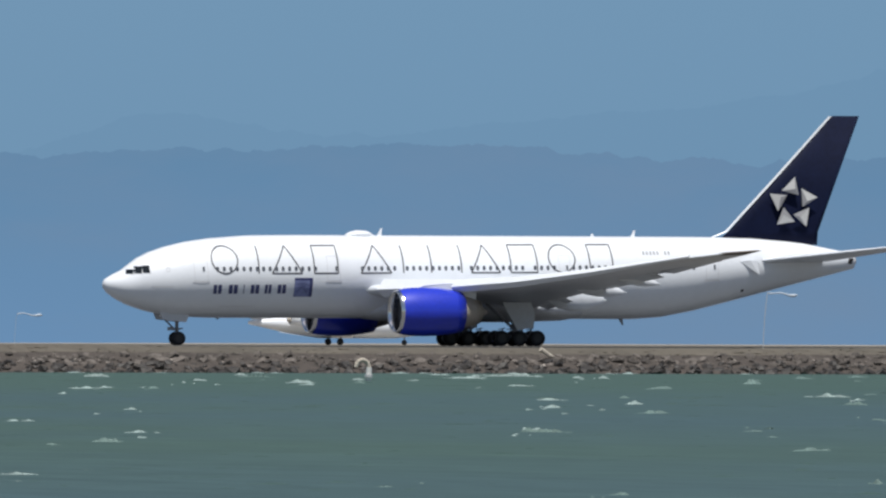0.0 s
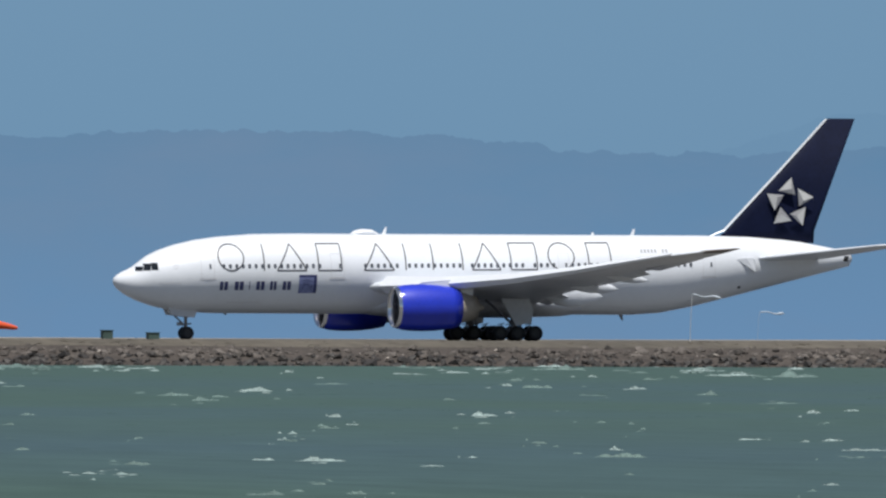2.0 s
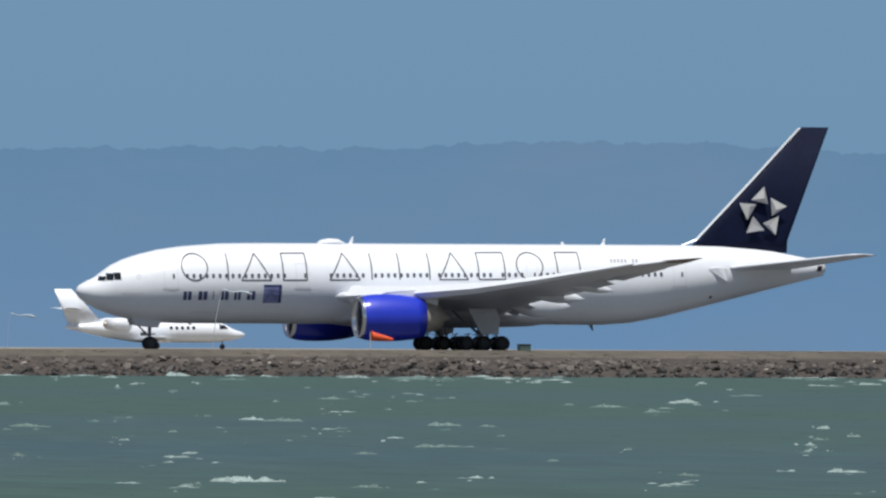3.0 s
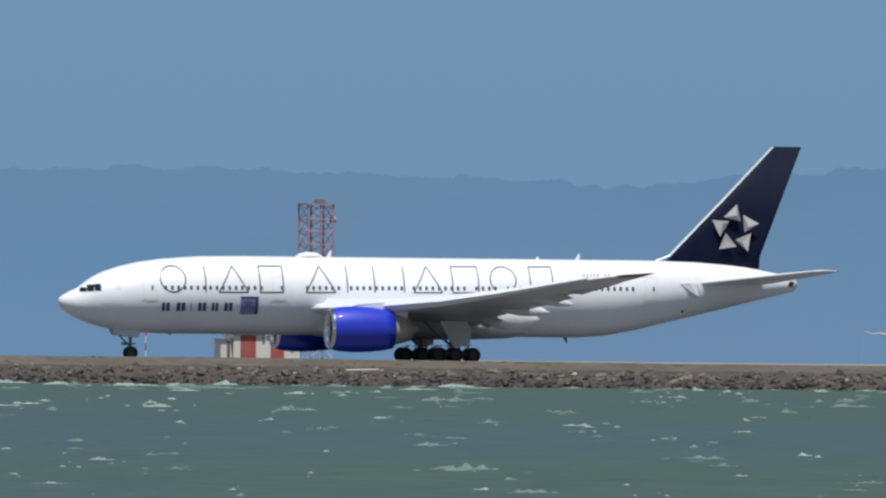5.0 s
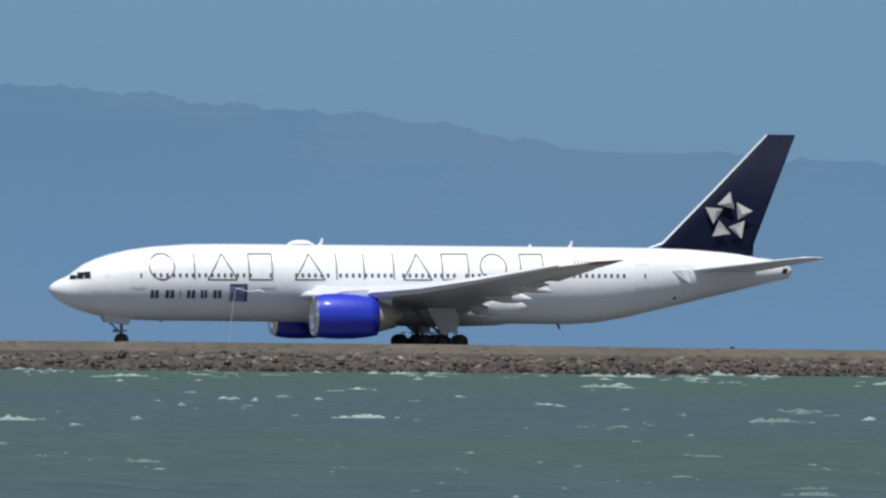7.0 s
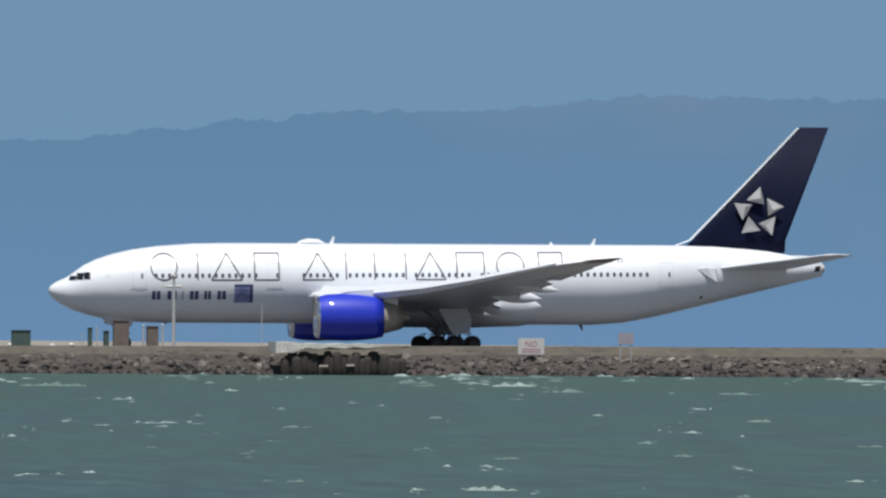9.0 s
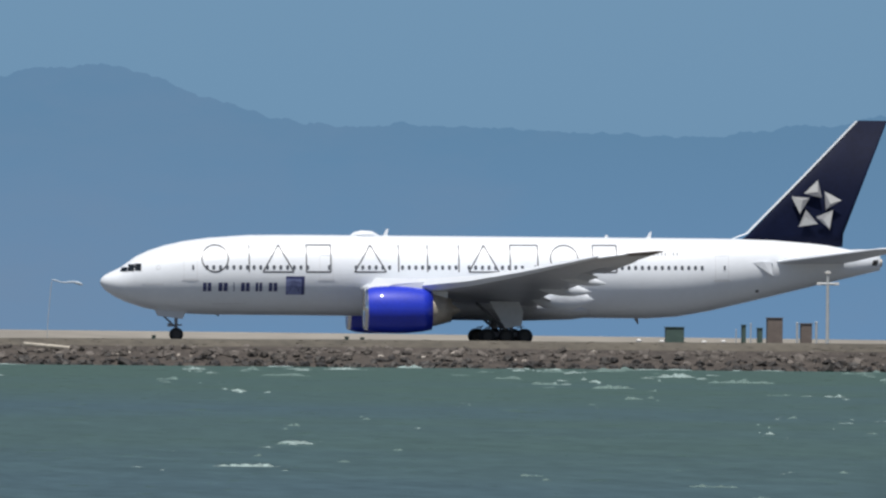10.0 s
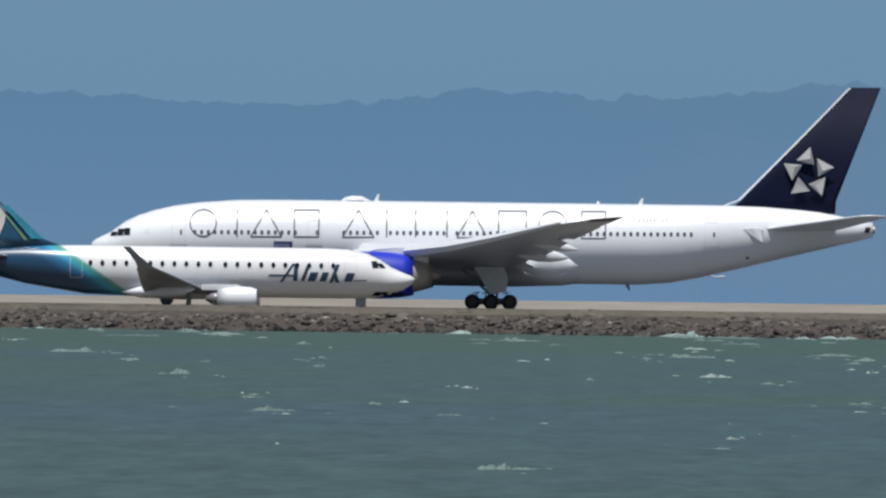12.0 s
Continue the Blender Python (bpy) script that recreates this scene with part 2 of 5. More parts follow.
M["pole"] = material("galvanised_pole", (0.55, 0.57, 0.58), 0.45, 0.2, 0.15, 3)
M["green"] = material("green_cabinet_paint", (0.07, 0.115, 0.10), 0.6, 0, 0.2, 2)
M["brown"] = material("brown_cabinet_paint", (0.17, 0.14, 0.125), 0.7, 0, 0.25, 2)
M["rock"] = material("riprap_rock", (0.102, 0.089, 0.079), 0.9, 0, 0.85, 1.3, (1, 1, 1), 0.7, island=0.9)
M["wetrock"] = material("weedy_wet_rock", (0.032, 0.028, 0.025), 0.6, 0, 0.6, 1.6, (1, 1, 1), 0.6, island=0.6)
M["palerock"] = material("pale_concrete_rubble", (0.38, 0.34, 0.30), 0.9, 0, 0.35, 1.6, (1, 1, 1), 0.5, island=0.7)
M["slab"] = material("pale_sunlit_concrete", (0.66, 0.63, 0.58), 0.85, 0, 0.3, 1.2, (1, 1, 1), 0.3)
M["soil"] = material("dark_rubble_soil", (0.060, 0.050, 0.043), 0.95, 0, 0.5, 1.5, (1, 1, 1), 0.8)
M["grass"] = material("dry_grass_and_dirt", (0.095, 0.083, 0.064), 0.95, 0, 0.35, 0.25, (1, 0.25, 1), 0.5)
M["asphalt"] = material("runway_asphalt", (0.085, 0.087, 0.090), 0.9, 0, 0.2, 0.1, (1, 0.3, 1), 0.2)
M["foam"] = material("sea_foam", (0.235, 0.305, 0.295), 0.9, 0, 0.5, 2.0, (1, 1, 1), 0.3)
M["thinfoam"] = material("thin_foam", (0.115, 0.175, 0.162), 0.8, 0, 0.3, 2.0, (1, 1, 1), 0.2)


def bay_water(name, spec):
    """Silty green water that turns slate blue in broad patches, with a fine chop."""
    m = material(name, (0.051, 0.088, 0.075), 0.6, 0, 0.22, 0.9, (1, 0.11, 1), 0.3, spec=spec, fine=4.0)
    nt = m.node_tree
    bsdf = nt.nodes["Principled BSDF"]
    old = bsdf.inputs["Base Color"].links[0].from_socket
    co, mp, nz = nt.nodes.new("ShaderNodeTexCoord"), nt.nodes.new("ShaderNodeMapping"), nt.nodes.new("ShaderNodeTexNoise")
    mp.inputs["Scale"].default_value = (0.016, 0.0065, 1)
    nz.inputs["Scale"].default_value, nz.inputs["Detail"].default_value = 1.0, 4
    nt.links.new(co.outputs["Object"], mp.inputs[0])
    nt.links.new(mp.outputs[0], nz.inputs["Vector"])
    rng, mix = nt.nodes.new("ShaderNodeMapRange"), nt.nodes.new("ShaderNodeMix")
    rng.inputs["From Min"].default_value, rng.inputs["From Max"].default_value = 0.34, 0.60
    mix.data_type, mix.blend_type = "RGBA", "MULTIPLY"
    mix.inputs["B"].default_value = (0.96, 0.96, 1.32, 1)
    nt.links.new(nz.outputs["Fac"], rng.inputs[0])
    # the shallows along the shore stay green
    sep, shore, mul = nt.nodes.new("ShaderNodeSeparateXYZ"), nt.nodes.new("ShaderNodeMapRange"), nt.nodes.new("ShaderNodeMath")
    shore.inputs["From Min"].default_value, shore.inputs["From Max"].default_value = 780, 480
    mul.operation = "MULTIPLY"
    nt.links.new(co.outputs["Object"], sep.inputs[0])
    nt.links.new(sep.outputs[1], shore.inputs[0])
    nt.links.new(shore.outputs[0], mul.inputs[0])
    nt.links.new(rng.outputs[0], mul.inputs[1])
    nt.links.new(mul.outputs[0], mix.inputs["Factor"])
    nt.links.new(old, mix.inputs["A"])
    nt.links.new(mix.outputs["Result"], bsdf.inputs["Base Color"])
    return m


M["water"] = bay_water("green_bay_water", 0.12)
M["farfield"] = material("pale_dry_grass", (0.25, 0.228, 0.195), 0.95, 0, 0.2, 0.05, (1, 0.2, 1), 0.2)
M["wave"] = material("wave_slope", (0.053, 0.091, 0.081), 0.65, 0, 0.2, 0.8, (1, 0.2, 1), 0.2, island=0.6, spec=0.12)
M["sign"] = material("faded_sign_board", (0.62, 0.60, 0.60), 0.7, 0, 0.1, 3)


# ---- mesh helpers ----
def part(name, bm, mat, parent=None, label="", smooth=False):
    me = bpy.data.meshes.new(name)
    bmesh.ops.recalc_face_normals(bm, faces=bm.faces)
    bm.to_mesh(me)
    bm.free()
    for p in me.polygons:
        p.use_smooth = smooth
    me.materials.append(mat)
    ob = new(name, me)
    ob.parent = parent
    if label:
        tagged(ob, label=label)
    return ob


def empty(name, label, category, group=""):
    return tagged(new(name), label=label, category=category, group=group)


def loft(rings, caps=True, bm=None):
    """A skin through rings of equally many points."""
    bm = bm or bmesh.new()
    rows = [[bm.verts.new(p) for p in r] for r in rings]
    n = len(rings[0])
    for a, b in zip(rows, rows[1:]):
        for i in range(n):
            bm.faces.new((a[i], a[(i + 1) % n], b[(i + 1) % n], b[i]))
    if caps:
        bm.faces.new(rows[0])
        bm.faces.new(rows[-1])
    return bm


def box(x0, x1, y0, y1, z0, z1, bm=None, bevel=0.0):
    own = bmesh.new()
    loft([[(x0, y0, z), (x1, y0, z), (x1, y1, z), (x0, y1, z)] for z in (z0, z1)], True, own)
    if bevel:
        bmesh.ops.bevel(own, geom=own.edges[:], offset=bevel, segments=2, affect="EDGES")
    if bm is None:
        return own
    me = bpy.data.meshes.new("tmp")
    own.to_mesh(me)
    own.free()
    bm.from_mesh(me)
    bpy.data.meshes.remove(me)
    return bm


def tube(a, b, r0, r1=None, n=10, bm=None):
    a, b = Vector(a), Vector(b)
    r1 = r0 if r1 is None else r1
    d = (b - a).normalized()
    u = d.orthogonal().normalized()
    v = d.cross(u)
    ring = lambda c, r: [c + r * (u * math.cos(2 * math.pi * i / n) + v * math.sin(2 * math.pi * i / n)) for i in range(n)]
    return loft([ring(a, r0), ring(b, r1)], True, bm)


def turned(profile, center, n=28, bm=None, caps=True):
    """A body turned about the x axis: profile of (x, radius)."""
    cx, cy, cz = center
    return loft([[(cx + x, cy + r * math.cos(2 * math.pi * i / n), cz + r * math.sin(2 * math.pi * i / n)) for i in range(n)]
                 for x, r in profile], caps, bm)


def airfoil(xle, chord, y, z, thick, droop=0.0, n=9):
    """A wing section in the x-z plane."""
    top, low = [], []
    for i in range(n + 1):
        c = 0.5 - 0.5 * math.cos(math.pi * i / n)
        t = thick * 5 * (0.2969 * math.sqrt(c) - 0.126 * c - 0.3516 * c * c + 0.2843 * c ** 3 - 0.1015 * c ** 4)
        camber = 0.02 * math.sin(math.pi * c)
        sink = -droop * c
        top.append((xle + c * chord, y, z + chord * (camber + t + sink)))
        low.append((xle + c * chord, y, z + chord * (camber - 0.9 * t + sink)))
    return top + low[-2:0:-1]


def upright_foil(xle, chord, z, thick, n=8):
    """A fin section in the x-y plane."""
    return [(x, y2, z) for x, _, y2 in airfoil(xle, chord, 0, 0, thick, 0, n)]


class Hull:
    """A fuselage by its crown, keel and half width along x from the nose."""

    def __init__(self, crown, keel, half):
        self.tilt = 0.0  # rise of painted lines per metre towards the tail
        self.c, self.k, self.h = [np.array(v, float).T for v in (crown, keel, half)]

    def at(self, x):
        top, low, w = np.interp(x, *self.c), np.interp(x, *self.k), np.interp(x, *self.h)
        return (top + low) / 2, (top - low) / 2, w

    def ring(self, x, n=44):
        zc, hz, w = self.at(x)
        return [(x, w * math.sin(2 * math.pi * i / n), zc + hz * math.cos(2 * math.pi * i / n)) for i in range(n)]

    def skin(self, x, z, off=0.02, side=-1):
        """A point on the side of the hull, a little proud of it."""
        zc, hz, w = self.at(x)
        z = z + self.tilt * (x - 8)
        q = max(-0.999, min(0.999, (z - zc) / hz))
        ny, nz = math.sqrt(1 - q * q), q * w / hz
        return Vector((x, side * (w * math.sqrt(1 - q * q) + off * ny), z + off * nz))

    def patch(self, x0, x1, z0, z1, nx=4, nz=4, off=0.02, bm=None, slant=0.0):
        bm = bm or bmesh.new()
        g = [[bm.verts.new(self.skin(x0 + (x1 - x0) * i / nx + slant * j / nz, z0 + (z1 - z0) * j / nz, off)) for j in range(nz + 1)] for i in range(nx + 1)]
        for i in range(nx):
            for j in range(nz):
                bm.faces.new((g[i][j], g[i + 1][j], g[i + 1][j + 1], g[i][j + 1]))
        return bm

    def ribbon(self, pts, width, off=0.02, bm=None, closed=False, step=0.35):
        """A painted stripe along a line of (x, z) on the side of the hull."""
        bm = bm or bmesh.new()
        pts = list(pts) + ([pts[0]] if closed else [])
        for (xa, za), (xb, zb) in zip(pts, pts[1:]):
            d = Vector((xb - xa, zb - za))
            ln = d.length
            nrm = Vector((-d.y, d.x)) / ln * width / 2
            k = max(1, int(ln / step))
            prev = None
            for i in range(k + 1):
                cx, cz = xa + d.x * i / k, za + d.y * i / k
                now = [bm.verts.new(self.skin(cx + s * nrm.x, cz + s * nrm.y, off)) for s in (-1, 1)]
                if prev:
                    bm.faces.new((prev[0], now[0], now[1], prev[1]))
                prev = now
        return bm


def wheel(parent, x, y, z, r, w, name="wheel"):
    n = 20
    prof = [(-0.5, 0.55), (-0.5, 0.85), (-0.36, 0.97), (0, 1.0), (0.36, 0.97), (0.5, 0.85), (0.5, 0.55)]
    bm = loft([[(x + r * q * math.cos(2 * math.pi * i / n), y + w * p, z + r * q * math.sin(2 * math.pi * i / n)) for i in range(n)] for p, q in prof], False)
    ty = part(name, bm, M["tyre"], parent, smooth=True)
    bm = loft([[(x + r * 0.56 * math.cos(2 * math.pi * i / n), y + w * p, z + r * 0.56 * math.sin(2 * math.pi * i / n)) for i in range(n)] for p in (-0.42, 0.42)])
    hub = part("hub", bm, M["hub"], ty if parent.parent is None else parent)
    return ty


# ---- setting: water, embankment, airfield ----
def bank_y(x):
    return 1012 - 0.10 * x


def crest(x):
    return 1.52 + 0.28 * math.exp(-((x - 152) / 85) ** 2) - 0.10 / (1 + math.exp(-(x - 345) / 12)) + 0.025 * math.sin(x / 9.0) + 0.012 * math.sin(x / 3.7)


def field_z(x, y):
    """Height of the airfield behind the crest."""
    s = y - bank_y(x)
    c = crest(x)
    far = 1.45 + 0.75 / (1 + math.exp((x - 190) / 25)) + 0.06 * math.sin(x / 31)
    knots = [(12, c), (22, 1.1), (40, 0.5), (95, 0.5)]
    for a, b in zip(knots, knots[1:]):
        if a[0] <= s <= b[0]:
            return a[1] + (b[1] - a[1]) * (s - a[0]) / (b[0] - a[0])
    if y < 1246:
        y0 = bank_y(x) + 95
        return 0.5 + (1.36 - 0.5) * max(0, min(1, (y - y0) / (1246 - y0)))
    if y < 1320:
        return 1.36
    if y < 1400:
        return 1.36 + (1.42 - 1.36) * (y - 1320) / 80
    return 1.42 + (far - 1.42) * min(1, (y - 1400) / 90)


def ground_z(x, s):
    c = crest(x)
    earth = 0.42 + 0.22 * math.exp(-((x - 170) / 105) ** 2)
    if s < 6:
        return -0.5 + (c - earth + 0.5) * s / 6
    if s < 12:
        return c - earth + earth * (s - 6) / 6 + 0.05 * noise.noise((x * 0.5, s, 3))
    return field_z(x, bank_y(x) + s)


def make_ground():
    bm = bmesh.new()
    xs = [-2600, -1500, -800, -400] + [-200 + 3 * i for i in range(284)] + [800, 1200, 1800, 2600]
    ss = [-3, 0, 1.5, 3, 4.5, 6, 7.5, 9, 10.5, 12, 16, 22, 30, 40, 60, 95, 140, 190, 234, 240, 308, 330, 390, 440, 480, 520, 700, 715]
    g = []
    for x in xs:
        row = []
        for s in ss:
            z = ground_z(x, s) if s >= 0 else -1.2
            if s == 715:
                z = -1.0
            row.append(bm.verts.new((x, bank_y(max(-400, min(800, x))) + s, z)))
        g.append(row)
    for a, b in zip(g, g[1:]):
        for i in range(len(ss) - 1):
            bm.faces.new((a[i], b[i], b[i + 1], a[i + 1]))
    ob = part("ground", bm, M["grass"], smooth=True)
    return tagged(ob, "dry brown grass airfield behind a rock embankment", "ground", kind="structure")


def make_water():
    bm = bmesh.new()
    vs = [bm.verts.new(p) for p in ((-4800, -4800, SEA_Z), (4800, -4800, SEA_Z), (4800, 4800, SEA_Z), (-4800, 4800, SEA_Z))]
    bm.faces.new(vs)
    return tagged(part("water", bm, M["water"]), "choppy grey-green bay water with whitecaps", "water", kind="structure")


def make_runway():
    bm = bmesh.new()
    xs = list(range(-900, 1301, 50))
    rings = [[(x, 1252, 1.30), (x, 1308, 1.30), (x, 1308, RUNWAY_Z), (x, 1252, RUNWAY_Z)] for x in xs]
    loft(rings, True, bm)
    return tagged(part("runway", bm, M["asphalt"]), "grey asphalt runway along the shore", "runway", kind="structure")


def make_embankment():
    bm = bmesh.new()
    prev = None
    for i in range(281):
        x = -150 + 2.5 * i
        now = [bm.verts.new((x, bank_y(x) + s, ground_z(x, s) + 0.04)) for s in (0, 1, 2, 3, 4, 5, 6)]
        if prev:
            for k in range(6):
                bm.faces.new((prev[k], now[k], now[k + 1], prev[k + 1]))
        prev = now
    return tagged(part("embankment", bm, M["soil"], smooth=True), "dark rubble slope of the sea wall", "embankment", kind="structure")


ground = make_ground()
embankment = make_embankment()
water = make_water()


def make_far_field():
    bm = bmesh.new()
    prev = None
    for i in range(121):
        x = -300 + 10 * i
        now = [bm.verts.new((x, y, field_z(x, y) + 0.03)) for y in (1403, 1425, 1450, 1490, 1520, 1600, 1680)]
        if prev:
            for k in range(6):
                bm.faces.new((prev[k], now[k], now[k + 1], prev[k + 1]))
        prev = now
    return tagged(part("far_field", bm, M["farfield"], smooth=True), "pale dry grass beyond the runway", "field", kind="structure")


make_far_field()
runway = make_runway()


# ---- distance: hills and hazy sky ----
def polar(az, r, z):
    a = radians(az)
    return (r * math.sin(a), r * math.cos(a), z)


def hill_sheet(name, base, humps, r, mat, label, rough, seed):
    """A far ridge: a sheet whose crest is a sum of rounded humps (azimuth, width, height), all in degrees."""
    bm = bmesh.new()
    prev = None
    for i in range(4001):
        az = -16 + 52 * i / 4000
        e = base + sum(h * math.exp(-(((az - c) / w) ** 2)) for c, w, h in humps)
        e += rough * (noise.fractal((az * 2.2, seed, 0), 1.0, 2.0, 5))
        e += 0.3 * rough * noise.fractal((az * 24, seed, 5), 1.0, 2.0, 3)
        e += rough * (0.5 + noise.noise((az * 3.1, seed, 8))) * (0.9 * max(0, noise.noise((az * 9, seed, 6))) + 0.55 * noise.noise((az * 38, seed, 7)))  # tree tops
        e += 0.022 * noise.noise((az * 6.5, seed, 11)) + 0.014 * noise.noise((az * 17, seed, 12)) + 0.007 * noise.noise((az * 60, seed, 13))
        zt = EYE_Z + r * math.tan(radians(e))
        now = [bm.verts.new(polar(az, r, -30)), bm.verts.new(polar(az, r + 20, EYE_Z + 0.5 * (zt - EYE_Z))), bm.verts.new(polar(az, r + 60, zt))]
        if prev:
            for k in (0, 1):
                bm.faces.new((prev[k], now[k], now[k + 1], prev[k + 1]))
        prev = now
    return tagged(part(name, bm, mat, smooth=True), label, "hills", kind="structure")


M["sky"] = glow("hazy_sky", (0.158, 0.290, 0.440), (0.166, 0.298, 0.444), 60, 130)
# Haze is painted into the ridges' glow, paler on the farther one.
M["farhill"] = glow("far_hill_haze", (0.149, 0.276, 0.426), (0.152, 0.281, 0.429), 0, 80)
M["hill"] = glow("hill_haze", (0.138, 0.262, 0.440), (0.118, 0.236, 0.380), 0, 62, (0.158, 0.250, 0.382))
bm = bmesh.new()
prev = None
for i in range(121):
    az = -16 + 52 * i / 120
    now = [bm.verts.new(polar(az, 4780, z)) for z in (-40, 60, 130, 420)]
    if prev:
        for k in range(3):
            bm.faces.new((prev[k], now[k], now[k + 1], prev[k + 1]))
    prev = now
tagged(part("backdrop_sky", bm, M["sky"]), "plain hazy blue summer sky", "sky", kind="structure")
SUMMITS = [0.09, 0.09, 0.1, 0.12, 0.1, 0.07, 0.15, 0.09, 0.18, 0.11, 0.19, 0.32, 0.11, 0.13, 0.1, 0.11, 0.19, 0.17, 0.24, 0.2, 0.23,
           0.25, 0.18, 0.17, 0.07, 0.08, 0.04, 0.07, 0.05, 0.04, 0.02, 0.07, 0.09, 0.07, 0.1, 0.1, 0.07, 0.03, 0.05, 0.06, 0.06]
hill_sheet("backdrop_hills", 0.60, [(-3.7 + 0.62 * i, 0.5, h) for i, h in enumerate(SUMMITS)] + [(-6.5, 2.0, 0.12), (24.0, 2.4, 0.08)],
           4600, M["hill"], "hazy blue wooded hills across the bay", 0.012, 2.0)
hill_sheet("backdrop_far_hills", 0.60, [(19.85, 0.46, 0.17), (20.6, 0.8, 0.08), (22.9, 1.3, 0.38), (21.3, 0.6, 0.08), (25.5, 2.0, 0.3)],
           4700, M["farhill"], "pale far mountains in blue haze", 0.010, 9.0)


# ---- the wide-body airliner ----
BIG = Hull([(0.4, 4.72), (0.5, 4.98), (0.75, 5.20), (1.3, 5.50), (1.9, 5.76), (2.4, 6.14), (3.2, 6.72), (4.2, 7.20), (5.4, 7.60), (7, 7.98), (9, 8.27), (12, 8.50), (15, 8.56), (50, 8.58), (54, 8.5), (58, 8.2), (62.7, 7.35)],
           [(0.4, 4.62), (0.5, 4.34), (0.75, 4.04), (1.4, 3.58), (2.4, 3.10), (3.9, 2.62), (5.4, 2.36), (7.2, 2.20), (9, 2.14), (44, 2.14), (46.5, 2.32), (49, 2.78), (52, 3.5), (57, 4.75), (62.7, 6.15)],
           [(0.4, 0.05), (0.5, 0.36), (0.75, 0.66), (1.4, 1.15), (2.4, 1.72), (3.9, 2.32), (5.4, 2.68), (7.4, 2.96), (9.4, 3.08), (12, 3.12), (44, 3.12), (48, 2.9), (52, 2.4), (57, 1.6), (62.7, 0.55)])
BIG.tilt = 0.008


def landing_gear(plane, x, y, side):
    """A six-wheel main leg."""
    bm = tube((x, y, 0.7), (x - 0.15, y - side * 0.35, 3.6), 0.24, 0.30, 12)
    tube((x - 1.7, y, 0.66), (x + 1.7, y, 0.66), 0.26, None, 10, bm)
    tube((x + 0.1, y, 1.1), (x - 2.4, y - side * 0.2, 3.3), 0.11, None, 8, bm)
    tube((x + 0.5, y, 0.9), (x + 0.35, y, 1.8), 0.08, None, 8, bm)
    for dx in (-1.48, 0, 1.48):
        tube((x + dx, y - 0.75, 0.62), (x + dx, y + 0.75, 0.62), 0.12, None, 8, bm)
        for q in (-0.3, 0.3):
            tube((x + dx, y + q - 0.12, 0.62), (x + dx, y + q + 0.12, 0.62), 0.34, None, 14, bm)
    for dx in (-1.2, -0.5, 0.45, 1.15):
        tube((x + dx, y, 0.8), (x + dx + 0.1, y, 1.35), 0.05, None, 6, bm)
        tube((x + dx - 0.25, y, 1.3), (x + dx + 0.3, y, 1.42), 0.04, None, 6, bm)
    leg = part("main_gear", bm, M["strut"], plane)
    for dx in (-1.48, 0, 1.48):
        for dy in (-0.7, 0.7):
            wheel(leg, x + dx, y + dy, 0.62, 0.62, 0.5)
    yy = y + side * 0.55
    bm = bmesh.new()
    loft([[(x - 1.35, yy, 3.4), (x + 1.0, yy, 3.4), (x + 1.0, yy + side * 0.08, 3.4), (x - 1.35, yy + side * 0.08, 3.4)],
          [(x - 0.9, yy, 2.6), (x + 1.35, yy, 2.5), (x + 1.35, yy + side * 0.08, 2.5), (x - 0.9, yy + side * 0.08, 2.6)],
          [(x - 0.1, yy, 1.25), (x + 1.2, yy, 1.45), (x + 1.2, yy + side * 0.08, 1.45), (x - 0.1, yy + side * 0.08, 1.25)]], True, bm)
    part("gear_door", bm, M["grey"], leg, "grey gear door")


def wing_sections(side):
    return [airfoil(20.0, 15.3, side * 1.5, 4.25, 0.10, 0.095), airfoil(21.2, 13.8, side * 3.4, 4.32, 0.10, 0.095), airfoil(25.2, 9.9, side * 9.6, 4.52, 0.10, 0.075),
            airfoil(28.7, 7.6, side * 15.0, 4.92, 0.10, 0.045), airfoil(32.3, 5.5, side * 20.5, 5.62, 0.095, 0.03),
            airfoil(37.4, 3.5, side * 27.6, 6.72, 0.09, 0.02), airfoil(39.6, 2.3, side * 29.4, 7.05, 0.08, 0.01), airfoil(42.0, 0.6, side * 30.5, 7.32, 0.08)]


